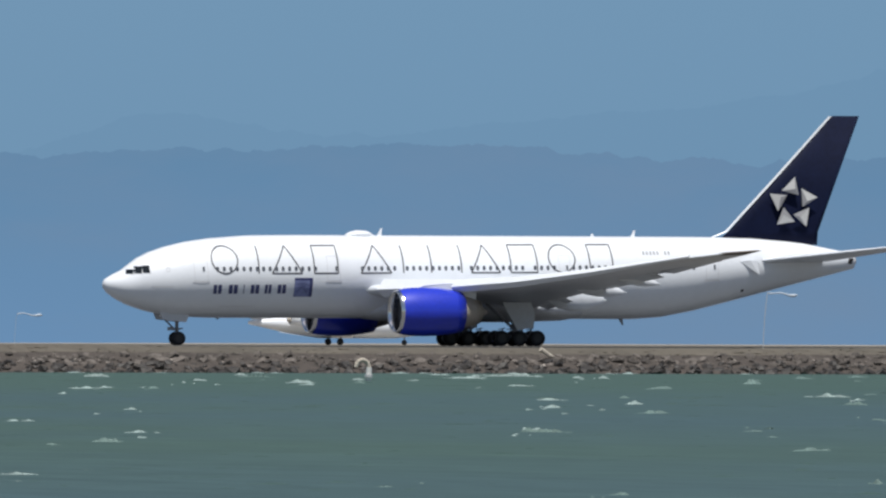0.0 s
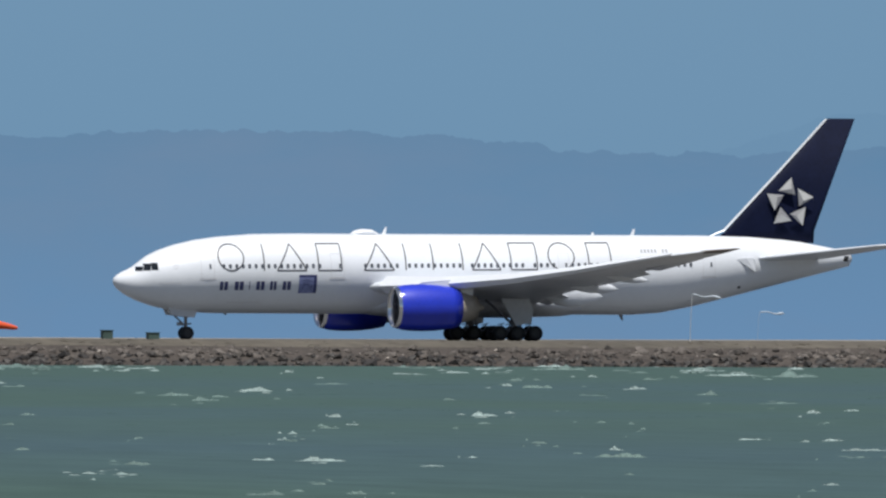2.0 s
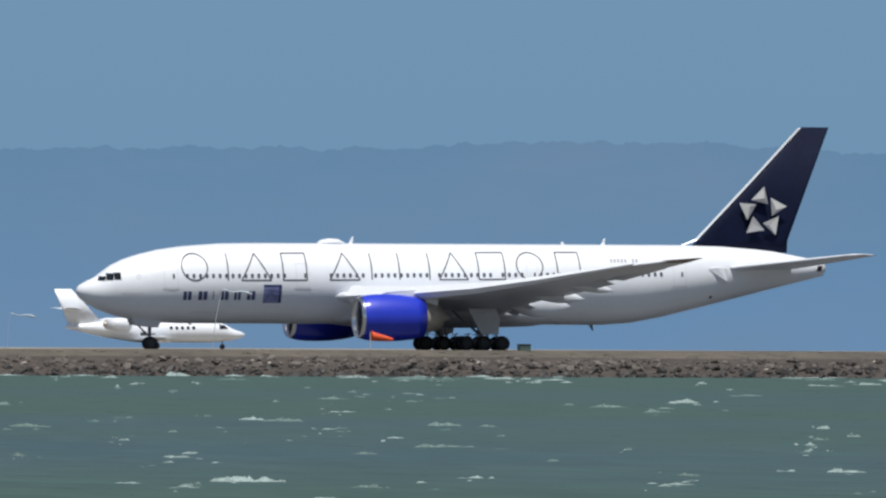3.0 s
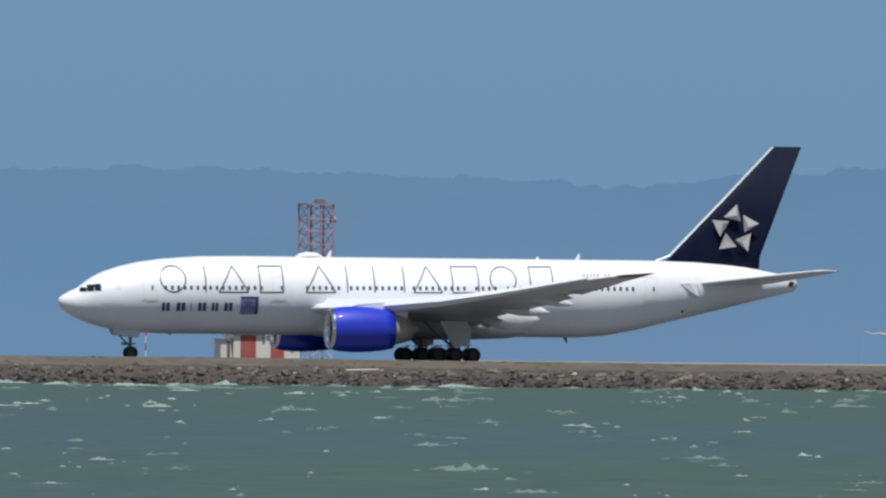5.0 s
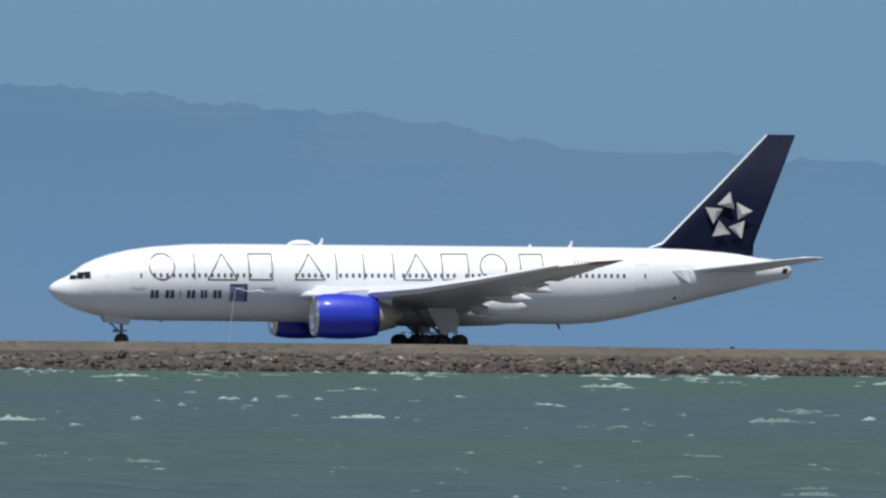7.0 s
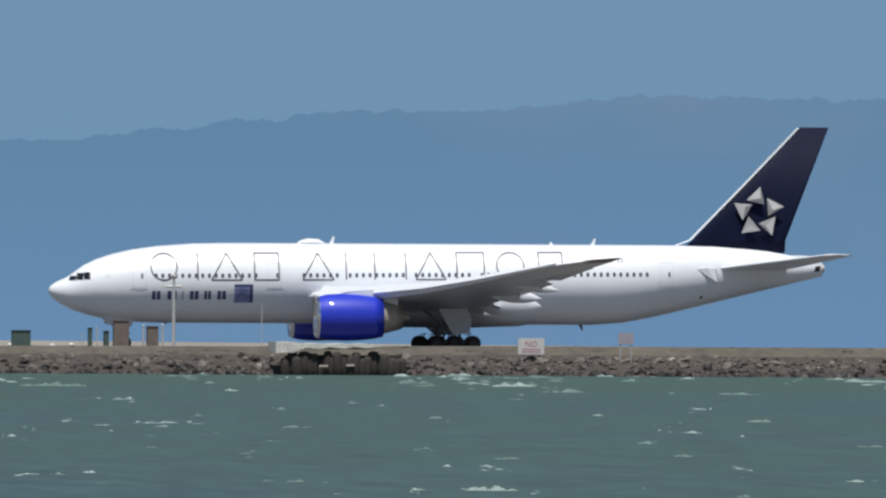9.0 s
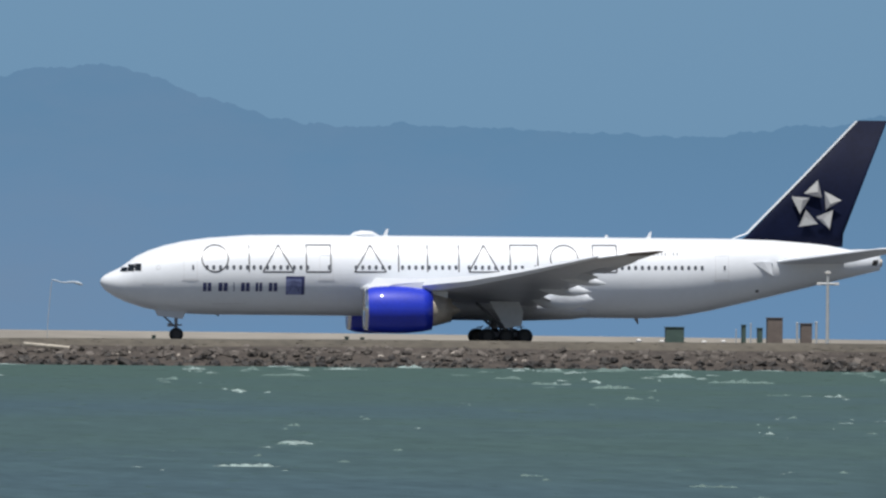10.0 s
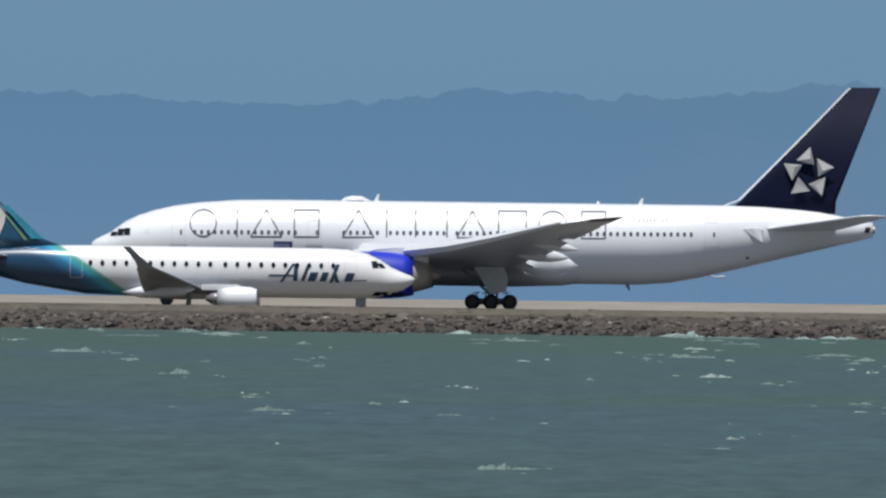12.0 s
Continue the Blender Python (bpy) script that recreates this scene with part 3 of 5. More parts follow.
def airliner():
    plane = empty("airliner", "white wide-body jet, midnight blue fin, royal blue engines, on a runway", "airplane")
    xs = sorted(set([0.4, 0.45, 0.5, 0.6, 0.75, 1.0, 1.3, 1.6, 2.0, 2.3, 2.7, 3.2, 3.7, 4.2, 4.8, 5.4, 6.2, 7, 8, 9, 10.5, 12] + list(range(14, 45, 2)) + [45, 46.5, 47.8, 49, 50.5, 52, 54, 55.5, 57, 58.5, 60, 61.5, 62.7]))
    fus = part("fuselage", loft([BIG.ring(x) for x in xs]), M["white"], plane, "glossy white fuselage", True)
    # belly fairing under the wing
    fair = Hull([(20.5, 2.9), (23, 3.9), (36, 4.1), (40.5, 3.4)], [(20.5, 2.3), (22.5, 2.0), (25, 1.88), (34, 1.86), (38, 2.0), (40.5, 2.35)], [(20.5, 0.9), (23, 2.5), (26, 3.25), (34, 3.3), (37, 3.0), (40.5, 1.2)])
    part("belly_fairing", loft([fair.ring(x, 36) for x in (20.5, 21.2, 22, 23, 24.5, 26, 29, 32, 34, 36, 37, 38, 39.3, 40.5)]), M["belly"], plane, "grey belly fairing", True)
    # flight deck windows
    for x0, x1, z0, z1, sl in ((1.92, 2.38, 5.52, 5.86, 0.16), (2.46, 2.98, 5.56, 6.10, 0.12), (3.06, 3.54, 5.60, 6.16, 0.02)):
        part("cockpit_window", BIG.patch(x0, x1, z0, z1, 3, 3, 0.03, None, sl), M["glass"], fus, "dark cockpit window pane")
        part("window_frame", BIG.ribbon([(x1 + 0.04, z0 - 0.03), (x1 + 0.04 + sl, z1 + 0.03)], 0.05, 0.035), M["seam"], fus)
    # cabin windows
    wm = None
    spots = [x + 0.68 for x in [8.05 + 0.533 * i for i in range(16)] + [19.9 + 0.533 * i for i in range(6)] + [23.6 + 0.533 * i for i in range(9)] + [28.9 + 0.533 * i for i in range(9)] + [34.2 + 0.533 * i for i in range(4)] + [37.4 + 0.533 * i for i in range(20)]]
    for x in spots:
        if wm is None:
            b = bmesh.new()
            n = 10
            pts = [(0.125 * math.copysign(abs(math.cos(a)) ** 0.7, math.cos(a)), 0.19 * math.copysign(abs(math.sin(a)) ** 0.7, math.sin(a))) for a in [2 * math.pi * i / n for i in range(n)]]
            loft([[(u, d, v) for u, v in pts] for d in (0.0, 0.05)], True, b)
            ob = part("cabin_window", b, M["pane"], fus)
            wm = ob.data
        else:
            ob = new("cabin_window", wm)
            ob.parent = fus
        p = BIG.skin(x, 5.87, 0.012)
        ob.location = p
        ob.rotation_euler = (radians(-9), 0, 0)
    # doors
    for x, w in ((6.9, 1.05), (17.7, 1.05), (36.9, 0.9), (49.3, 1.05)):
        b = BIG.ribbon([(x, 4.95), (x + w, 4.95), (x + w, 6.85), (x, 6.85)], 0.035, 0.012, None, True)
        BIG.ribbon([(x - 0.15, 4.85), (x + w + 0.15, 4.85)], 0.10, 0.014, b)
        part("cabin_door", b, M["seam"], fus, "white cabin door with grey outline")
        part("door_window", BIG.patch(x + w * 0.62, x + w * 0.62 + 0.16, 5.70, 6.05, 1, 2, 0.02), M["pane"], fus)
    part("cargo_door", BIG.ribbon([(9.2, 3.0), (11.9, 3.0)], 0.03, 0.012), M["seam"], fus)
    part("panel_line", BIG.ribbon([(3.6, 4.55), (5.3, 4.52)], 0.06, 0.012), M["seam"], fus)
    part("hatch", BIG.patch(52.6, 52.85, 3.95, 4.15, 1, 1, 0.02), M["pane"], fus)
    part("static_port", BIG.ribbon([(4.9 + 0.16 * math.cos(a), 5.85 + 0.16 * math.sin(a)) for a in [i * 0.785 for i in range(8)]], 0.05, 0.012, None, True), M["seam"], fus)
    # large thin outline figures along the upper side
    lo, hi, w = 5.52, 7.66, 0.105
    def oval(x0, x1):
        return [((x0 + x1) / 2 + (x1 - x0) / 2 * math.cos(a), (lo + hi) / 2 + (hi - lo) / 2 * math.sin(a)) for a in [2 * math.pi * i / 20 for i in range(20)]]
    def tri(x0, x1):
        return [(x0, lo), ((x0 + x1) / 2, hi), (x1, lo)]
    def frm(x0, x1):
        return [(x0, lo), (x0, hi), (x1, hi), (x1, lo)]
    figures = [(oval(7.65, 9.75), True), ([(11.4, lo), (11.4, hi)], False), (tri(12.5, 14.95), True), (frm(15.95, 17.9), True), (tri(19.8, 22.3), True),
               ([(23.3, lo), (23.3, hi)], False), ([(25.6, lo), (25.6, hi)], False), ([(28.1, lo), (28.1, hi)], False), (tri(28.9, 31.3), True),
               (frm(32.2, 34.4), True), (oval(35.4, 37.6), True), (frm(38.8, 40.7), True)]
    for pts, closed in figures:
        pts = [(u + 0.68, v) for u, v in pts]
        part("outline_figure", BIG.ribbon(pts, w, 0.016, None, closed), M["ink"], fus, "thin dark painted outline figure")
    for x0, x1 in ((8.36, 9.14), (9.59, 10.44), (10.79, 11.04), (11.39, 12.19), (12.54, 13.19), (13.59, 14.39)):
        mid, gap = (x0 + x1) / 2, 0.045 if x1 - x0 > 0.5 else 0.0
        b = BIG.patch(x0 + 0.06, mid - gap, 3.98, 4.66, 2, 2, 0.016)
        if gap:
            BIG.patch(mid + gap, x1 - 0.06, 3.98, 4.66, 2, 2, 0.016, b)
        part("title_bar", b, M["inkblue"], fus, "small navy painted bars")
    part("square_emblem", BIG.patch(15.0, 16.5, 3.72, 5.17, 3, 4, 0.014), M["inkpale"], fus, "square slate blue emblem")
    b = BIG.patch(15.0, 16.5, 4.99, 5.17, 3, 1, 0.018)
    BIG.patch(16.25, 16.5, 3.72, 4.99, 1, 4, 0.018, b)
    for k in range(4):
        BIG.ribbon([(15.1 + 0.05 * k, 3.8 + 0.28 * k), (15.65, 4.47 + 0.12 * k), (16.2, 3.8 + 0.25 * k)], 0.035, 0.018, b)
    part("emblem_edge", b, M["inkblue"], fus, "navy emblem border")
    for k in range(7):
        part("registration_bar", BIG.patch(44.0 + 0.3 * k + (0.35 if k > 4 else 0), 44.18 + 0.3 * k + (0.35 if k > 4 else 0), 6.85, 7.13, 1, 1, 0.014), M["regn"], fus)
    # roof antennas and dome
    dome = Hull([(20.2, 8.5), (20.6, 8.82), (21.2, 8.96), (22.0, 8.92), (22.8, 8.5)], [(20.2, 8.3), (22.8, 8.3)], [(20.2, 0.3), (20.8, 0.75), (22, 0.75), (22.8, 0.2)])
    part("antenna_dome", loft([dome.ring(x, 20) for x in (20.2, 20.35, 20.6, 20.9, 21.2, 21.6, 22.0, 22.4, 22.8)]), M["white"], plane, "white satellite antenna dome", True)
    for x, h, sw in ((22.85, 0.55, 0.35), (40.6, 0.22, 0.1), (43.9, 0.5, 0.35)):
        part("blade_antenna", loft([[(x, -0.04, 8.45), (x + 0.4, -0.04, 8.45), (x + 0.4, 0.04, 8.3), (x, 0.04, 8.3)], [(x + sw, -0.02, 8.56 + h), (x + sw + 0.15, -0.02, 8.56 + h), (x + sw + 0.15, 0.02, 8.56 + h), (x + sw, 0.02, 8.56 + h)]]), M["white"], plane)
    for x, h in ((43.0, 0.45), (9.5, 0.12)):
        part("belly_antenna", loft([[(x, -0.04, 2.2), (x + 0.35, -0.04, 2.2), (x + 0.35, 0.04, 2.2), (x, 0.04, 2.2)], [(x + 0.3, -0.02, 2.14 - h), (x + 0.42, -0.02, 2.14 - h), (x + 0.42, 0.02, 2.14 - h), (x + 0.3, 0.02, 2.14 - h)]]), M["strut"], plane)
    # wings, flaps, engines, main gear
    for s in (-1, 1):
        wing = part("wing", loft(wing_sections(s)), M["grey"], plane, "swept grey wing", True)
        part("leading_edge", loft([[(xl - 0.06, s * y, z + 0.02), (xl + c * 0.045, s * y, z + c * t * 0.62), (xl + c * 0.05, s * y, z), (xl + c * 0.045, s * y, z - c * t * 0.45)]
                                   for xl, c, y, z, t in ((21.5, 13.4, 3.8, 4.34, 0.10), (25.15, 9.9, 9.5, 4.52, 0.10), (28.7, 7.6, 15, 4.92, 0.1), (32.3, 5.5, 20.5, 5.62, 0.095), (37.6, 3.1, 28.2, 6.85, 0.09))]),
             M["white"], wing, "pale leading edge slat")
        for (xa, za, ca, ya), (xb, zb, cb, yb), dr in (((33.6, 3.6, 2.2, 3.5), (33.8, 4.15, 1.9, 9.2), 0.34), ((34.4, 4.42, 1.7, 10.6), (37.0, 5.62, 1.35, 21.5), 0.22), ((37.6, 5.72, 1.2, 22.4), (40.0, 6.66, 0.9, 27.0), 0.10)):
            part("flap", loft([airfoil(xa, ca, s * ya, za, 0.10, dr), airfoil(xb, cb, s * yb, zb, 0.10, dr)]), M["grey"], wing, "lowered grey trailing edge flap", True)
        part("wing_tip", loft([airfoil(39.55, 2.4, s * 29.35, 7.05, 0.11, 0.01), airfoil(41.0, 1.35, s * 30.1, 7.22, 0.11), airfoil(42.0, 0.7, s * 30.52, 7.33, 0.12)]), M["tip"], wing, "dark brown raked wing tip", True)
        for x0, y, z, ln, r in ((33.5, 7.2, 3.95, 5.7, 0.84), (33.6, 13.2, 4.55, 4.9, 0.44), (35.2, 18.6, 5.2, 4.0, 0.30)):
            prof = [(0, 0.03), (0.12, 0.5), (0.3, 0.9), (0.5, 1.0), (0.7, 0.85), (0.88, 0.45), (1, 0.04)]
            n = 14
            part("flap_fairing", loft([[(x0 + ln * u, s * y + 0.7 * r * q * math.cos(2 * math.pi * i / n), z + 0.15 - u * 0.55 + 1.35 * r * q * math.sin(2 * math.pi * i / n)) for i in range(n)] for u, q in prof]), M["white"], wing, "white flap track fairing", True)
        ex, ey, ez = 20.75, s * 9.6, 2.64
        eng = part("engine", turned([(0.28, 1.66), (0.75, 1.79), (1.5, 1.86), (2.4, 1.88), (3.5, 1.84), (4.6, 1.72), (5.4, 1.56), (5.35, 1.48), (4.2, 1.48)], (ex, ey, ez), 36, None, False), M["blue"], plane, "glossy royal blue engine cowling", True)
        part("intake_lip", turned([(0.9, 1.40), (0.4, 1.40), (0.12, 1.46), (0.0, 1.55), (0.08, 1.61), (0.29, 1.668)], (ex, ey, ez), 36, None, False), M["chrome"], eng, "polished metal intake lip", True)
        part("intake_duct", turned([(0.85, 1.40), (1.6, 1.38)], (ex, ey, ez), 36, None, False), M["strut"], eng, smooth=True)
        part("fan", turned([(1.5, 1.39), (1.52, 0.4), (1.2, 0.3), (0.95, 0.08)], (ex, ey, ez), 24), M["fan"], eng, "dark fan and spinner")
        part("exhaust_nozzle", turned([(4.3, 1.42), (5.4, 1.32), (6.3, 1.08), (6.95, 0.90), (6.9, 0.84), (6.0, 0.84)], (ex, ey, ez), 28, None, False), M["titan"], eng, "heat-stained bare metal exhaust nozzle", True)
        part("exhaust_plug", turned([(5.8, 0.72), (6.9, 0.55), (7.6, 0.12)], (ex, ey, ez), 20), M["titan"], eng, smooth=True)
        part("pylon", loft([[(22.1, ey - 0.16, 4.35), (23.2, ey - 0.22, 4.66), (23.2, ey + 0.22, 4.66), (22.1, ey + 0.16, 4.35)],
                            [(25.2, ey - 0.26, 4.0), (25.6, ey - 0.26, 4.86), (25.6, ey + 0.26, 4.86), (25.2, ey + 0.26, 4.0)],
                            [(27.3, ey - 0.28, 3.3), (27.5, ey - 0.28, 4.86), (27.5, ey + 0.28, 4.86), (27.3, ey + 0.28, 3.3)]]), M["white"], eng, "white engine pylon")
        landing_gear(plane, 32.35, s * 5.5, s)
    # tail
    fin = part("fin", loft([upright_foil(51.0, 8.7, 8.0, 0.085), upright_foil(52.2, 7.55, 9.0, 0.085), upright_foil(60.85, 2.35, 18.1, 0.08)]), M["navy"], plane, "midnight blue fin", True)
    part("fin_leading_edge", loft([[(a, -0.05, z), (a + 0.2, -0.06 - q, z), (a + 0.2, 0.06 + q, z), (a, 0.05, z)] for a, z, q in ((50.1, 8.30, 0.02), (51.9, 9.0, 0.05), (56.3, 13.5, 0.04), (60.64, 18.06, 0.02))]), M["white"], fin, "bare white fin leading edge")
    cx, cz = 57.5, 11.2
    for k in range(5):
        a = radians(86 - 72 * k)
        at = lambda r, d: (cx + r * math.cos(a + radians(d)), cz + r * math.sin(a + radians(d)))
        tip, l, r, mid = at(2.12, 0), at(1.40, 47), at(0.84, -31), at(1.18, -3)
        yy = -0.40
        for faces, mt, nm, lb in ((((0, 1, 3),), "silver", "fin_emblem", "silver triangular fin emblem piece"), (((1, 2, 3), (2, 0, 3)), "silverdim", "fin_emblem_shade", "darker grey face of the emblem piece")):
            b = bmesh.new()
            P = [b.verts.new((p[0], yy - d, p[1])) for p, d in ((tip, 0.0), (l, 0.0), (r, 0.0), (mid, 0.10))]
            for f in faces:
                b.faces.new([P[i] for i in f])
            part(nm, b, M[mt], fin, lb)
    for s in (-1, 1):
        part("tailplane", loft([airfoil(53.2, 6.4, s * 0.8, 6.62, 0.09), airfoil(54.4, 5.7, s * 2.2, 6.75, 0.09), airfoil(61.2, 2.5, s * 10.6, 7.75, 0.08), airfoil(61.9, 1.6, s * 10.9, 7.8, 0.06)]), M["grey"], plane, "swept grey tailplane", True)
    for s in (-1, 1):
        b = bmesh.new()
        pts = [BIG.skin(x, z, off, s) for x, z, off in ((52.3, 6.30, 0.02), (53.1, 6.36, 0.22), (53.75, 6.32, 0.24), (53.9, 5.35, 0.36), (54.0, 5.35, 0.02), (53.95, 6.2, 0.02))]
        vs = [b.verts.new(q) for q in pts]
        for f in ((0, 1, 3), (1, 2, 3), (2, 5, 4, 3), (0, 3, 4), (0, 4, 5), (0, 5, 2, 1)):
            b.faces.new([vs[i] for i in f])
        part("tailplane_fairing", b, M["white"], plane, "white triangular fairing under the tailplane root")
    part("exhaust_outlet", turned([(-0.5, 0.34), (0.12, 0.30)], (62.75, 0, 6.75), 16), M["titan"], plane, "dark auxiliary power exhaust")
    part("tail_vent", BIG.patch(62.0, 62.42, 6.10, 6.52, 3, 3, 0.03, None, 0.12), M["dark"], plane, "dark exhaust opening at the tail end")
    # nose gear
    bm = tube((6.5, 0, 0.55), (6.45, 0, 2.6), 0.12, 0.15, 10)
    tube((6.45, 0, 1.1), (5.15, 0, 2.3), 0.07, None, 8, bm)
    tube((6.5, -0.35, 0.54), (6.5, 0.35, 0.54), 0.09, None, 8, bm)
    box(5.8, 6.2, -0.25, 0.25, 1.15, 1.42, bm)
    tube((6.35, 0, 1.25), (6.95, 0, 1.3), 0.06, None, 6, bm)
    leg = part("nose_gear", bm, M["strut"], plane)
    for y in (-0.36, 0.36):
        wheel(leg, 6.5, y, 0.54, 0.54, 0.36)
    for y in (-0.75, 0.75):
        part("nose_gear_door", loft([[(4.75, y - 0.04, 2.62), (7.2, y - 0.04, 2.32), (7.2, y + 0.04, 2.32), (4.75, y + 0.04, 2.62)], [(5.05, y - 0.04, 2.0), (6.95, y - 0.04, 1.78), (6.95, y + 0.04, 1.78), (5.05, y + 0.04, 2.0)]]), M["belly"], leg, "pale grey nose gear door")
    part("landing_light", tube((5.0, -0.62, 2.35), (4.85, -0.7, 2.3), 0.09), M["chrome"], plane)
    return plane


wide_body = airliner()


# ---- the regional jet ----
SMALL = Hull([(0, 2.95), (0.2, 3.12), (0.8, 3.36), (1.6, 3.70), (2.3, 4.18), (3.2, 4.6), (4.5, 4.86), (6, 4.92), (22, 4.92), (26, 4.85), (31.2, 4.3)],
             [(0, 2.85), (0.2, 2.58), (0.8, 2.20), (1.8, 1.82), (3, 1.6), (5, 1.56), (19, 1.56), (22, 1.66), (26, 2.3), (31.2, 3.6)],
             [(0, 0.05), (0.2, 0.4), (0.8, 0.8), (1.8, 1.15), (3, 1.38), (5, 1.5), (20, 1.5), (24, 1.25), (28, 0.7), (31.2, 0.25)])


def livery():
    """White in front, green, teal and navy bands that lean back towards the tail."""
    m = material("banded_tail_paint", (0.8, 0.81, 0.83), 0.3, 0, 0, 1, (1, 1, 1), 0, 0.5)
    nt = m.node_tree
    co, sep = nt.nodes.new("ShaderNodeTexCoord"), nt.nodes.new("ShaderNodeSeparateXYZ")
    nt.links.new(co.outputs["Object"], sep.inputs[0])
    ma = nt.nodes.new("ShaderNodeMath")
    ma.operation = "MULTIPLY_ADD"
    ma.inputs[1].default_value = -1.5
    nt.links.new(sep.outputs[2], ma.inputs[0])
    nt.links.new(sep.outputs[0], ma.inputs[2])
    rng = nt.nodes.new("ShaderNodeMapRange")
    rng.inputs["From Min"].default_value, rng.inputs["From Max"].default_value = 14.7, 20.7
    nt.links.new(ma.outputs[0], rng.inputs[0])
    ramp = nt.nodes.new("ShaderNodeValToRGB")
    cr = ramp.color_ramp
    cr.elements[0].position, cr.elements[0].color = 0.26, (0.8, 0.81, 0.83, 1)
    cr.elements[1].position, cr.elements[1].color = 0.72, (0.011, 0.055, 0.125, 1)
    for p, c in ((0.29, (0.22, 0.45, 0.42, 1)), (0.33, (0.08, 0.36, 0.30, 1)), (0.42, (0.04, 0.36, 0.52, 1)), (0.53, (0.02, 0.15, 0.31, 1))):
        cr.elements.new(p).color = c
    nt.links.new(rng.outputs[0], ramp.inputs[0])
    nt.links.new(ramp.outputs[0], nt.nodes["Principled BSDF"].inputs["Base Color"])
    return m


def regional_jet():
    jet = empty("regional_jet", "white regional jet with navy and teal tail beside the runway", "airplane")
    tailmat = livery()
    M["teal"] = material("deep_navy_fin", (0.013, 0.07, 0.135), 0.3, 0, 0.3, 0.4, (1, 1, 1), 0, 0.5)
    M["cyan"] = material("cyan_band", (0.03, 0.29, 0.42), 0.35, 0, 0.3, 0.6, (1, 1, 1), 0, 0.4)
    M["lime"] = material("green_band", (0.16, 0.34, 0.16), 0.35, 0, 0.3, 0.6, (1, 1, 1), 0, 0.4)
    xs = [0, 0.1, 0.2, 0.4, 0.8, 1.2, 1.6, 2.0, 2.3, 2.7, 3.2, 3.8, 4.5, 6, 8, 10, 12, 14, 16, 18, 19, 20, 21, 22, 23, 24, 26, 28, 30, 31.2]
    fus = part("fuselage", loft([SMALL.ring(x, 36) for x in xs]), tailmat, jet, "white fuselage with dark banded tail", True)
    # viewed side is y < 0 in its own space after the jet is turned, so details sit on +y
    sk = lambda x, z, off: SMALL.skin(x, z, off, 1)
    def patch(x0, x1, z0, z1, nx, nz, off, slant=0.0):
        b = bmesh.new()
        g = [[b.verts.new(sk(x0 + (x1 - x0) * i / nx + slant * j / nz, z0 + (z1 - z0) * j / nz, off)) for j in range(nz + 1)] for i in range(nx + 1)]
        for i in range(nx):
            for j in range(nz):
                b.faces.new((g[i][j], g[i + 1][j], g[i + 1][j + 1], g[i][j + 1]))
        return b
    for x0, x1, z0, z1, s in ((1.95, 2.30, 3.62, 3.95, 0.28), (2.42, 2.82, 3.62, 4.08, 0.12)):
        part("cockpit_window", patch(x0, x1, z0, z1, 2, 2, 0.02, s), M["glass"], fus, "dark cockpit window pane")
    wm = None
    for i in range(21):
        x = 5.45 + 0.80 * i + (0.2 if i > 9 else 0)
        if wm is None:
            b = bmesh.new()
            pts = [(0.14 * math.cos(a), 0.19 * math.sin(a)) for a in [2 * math.pi * k / 10 for k in range(10)]]
            loft([[(u, d, v) for u, v in pts] for d in (-0.05, 0.0)], True, b)
            ob = part("cabin_window", b, M["glass"], fus)
            wm = ob.data
        else:
            ob = new("cabin_window", wm)
            ob.parent = fus
        ob.location = sk(x, 3.75, 0.02)
        ob.rotation_euler = (radians(20), 0, 0)
    for x in (3.9, 22.2):
        b = bmesh.new()
        for (xa, za), (xb, zb) in (((x, 2.75), (x, 4.4)), ((x + 0.8, 2.75), (x + 0.8, 4.4)), ((x, 2.75), (x + 0.8, 2.75)), ((x, 4.4), (x + 0.8, 4.4))):
            dx, dz = (0.015, 0) if xa == xb else (0, 0.015)
            prev = None
            for k in range(5):
                u = k / 4
                now = [b.verts.new(sk(xa + (xb - xa) * u + q * dx, za + (zb - za) * u + q * dz, 0.012)) for q in (-1, 1)]
                if prev:
                    b.faces.new((prev[0], now[0], now[1], prev[1]))
                prev = now
        part("cabin_door", b, M["seam"], fus, "white cabin door with grey outline")
    # title as slanted dark bars of falling height
    M["title2"] = material("dark_teal_title", (0.02, 0.05, 0.09), 0.45, 0, 0.15, 2)
    for x, w, z0, z1, s in ((8.75, 0.16, 2.62, 3.86, -0.75), (8.0, 0.24, 2.70, 3.86, -0.05), (7.62, 0.2, 2.70, 3.86, -0.4), (7.15, 0.44, 2.70, 3.30, -0.2), (6.55, 0.36, 2.70, 3.30, -0.2), (6.1, 0.2, 2.62, 3.84, -0.42), (5.75, 0.22, 2.62, 3.2, 0.15), (5.2, 0.46, 2.70, 3.28, -0.2)):
        x, w, s = 6.6 + (x - 6.9) * 1.25, w * 1.2, s * 1.1
        part("title_bar", patch(x - w / 2, x + w / 2, z0, z1, 2, 4, 0.016, s), M["title2"], fus, "slanted dark teal painted bar")
    part("title_bar", patch(8.1, 9.8, 3.0, 3.12, 3, 1, 0.018, -0.1), M["title2"], fus)
    part("title_bar", patch(3.2, 4.1, 2.74, 2.82, 3, 1, 0.018), M["title2"], fus)
    # narrow navy strip low on the nose
    part("nose_strip", patch(0.9, 2.9, 1.78, 2.05, 5, 2, 0.014, -0.3), M["navy"], fus, "navy strip low on the side of the nose")
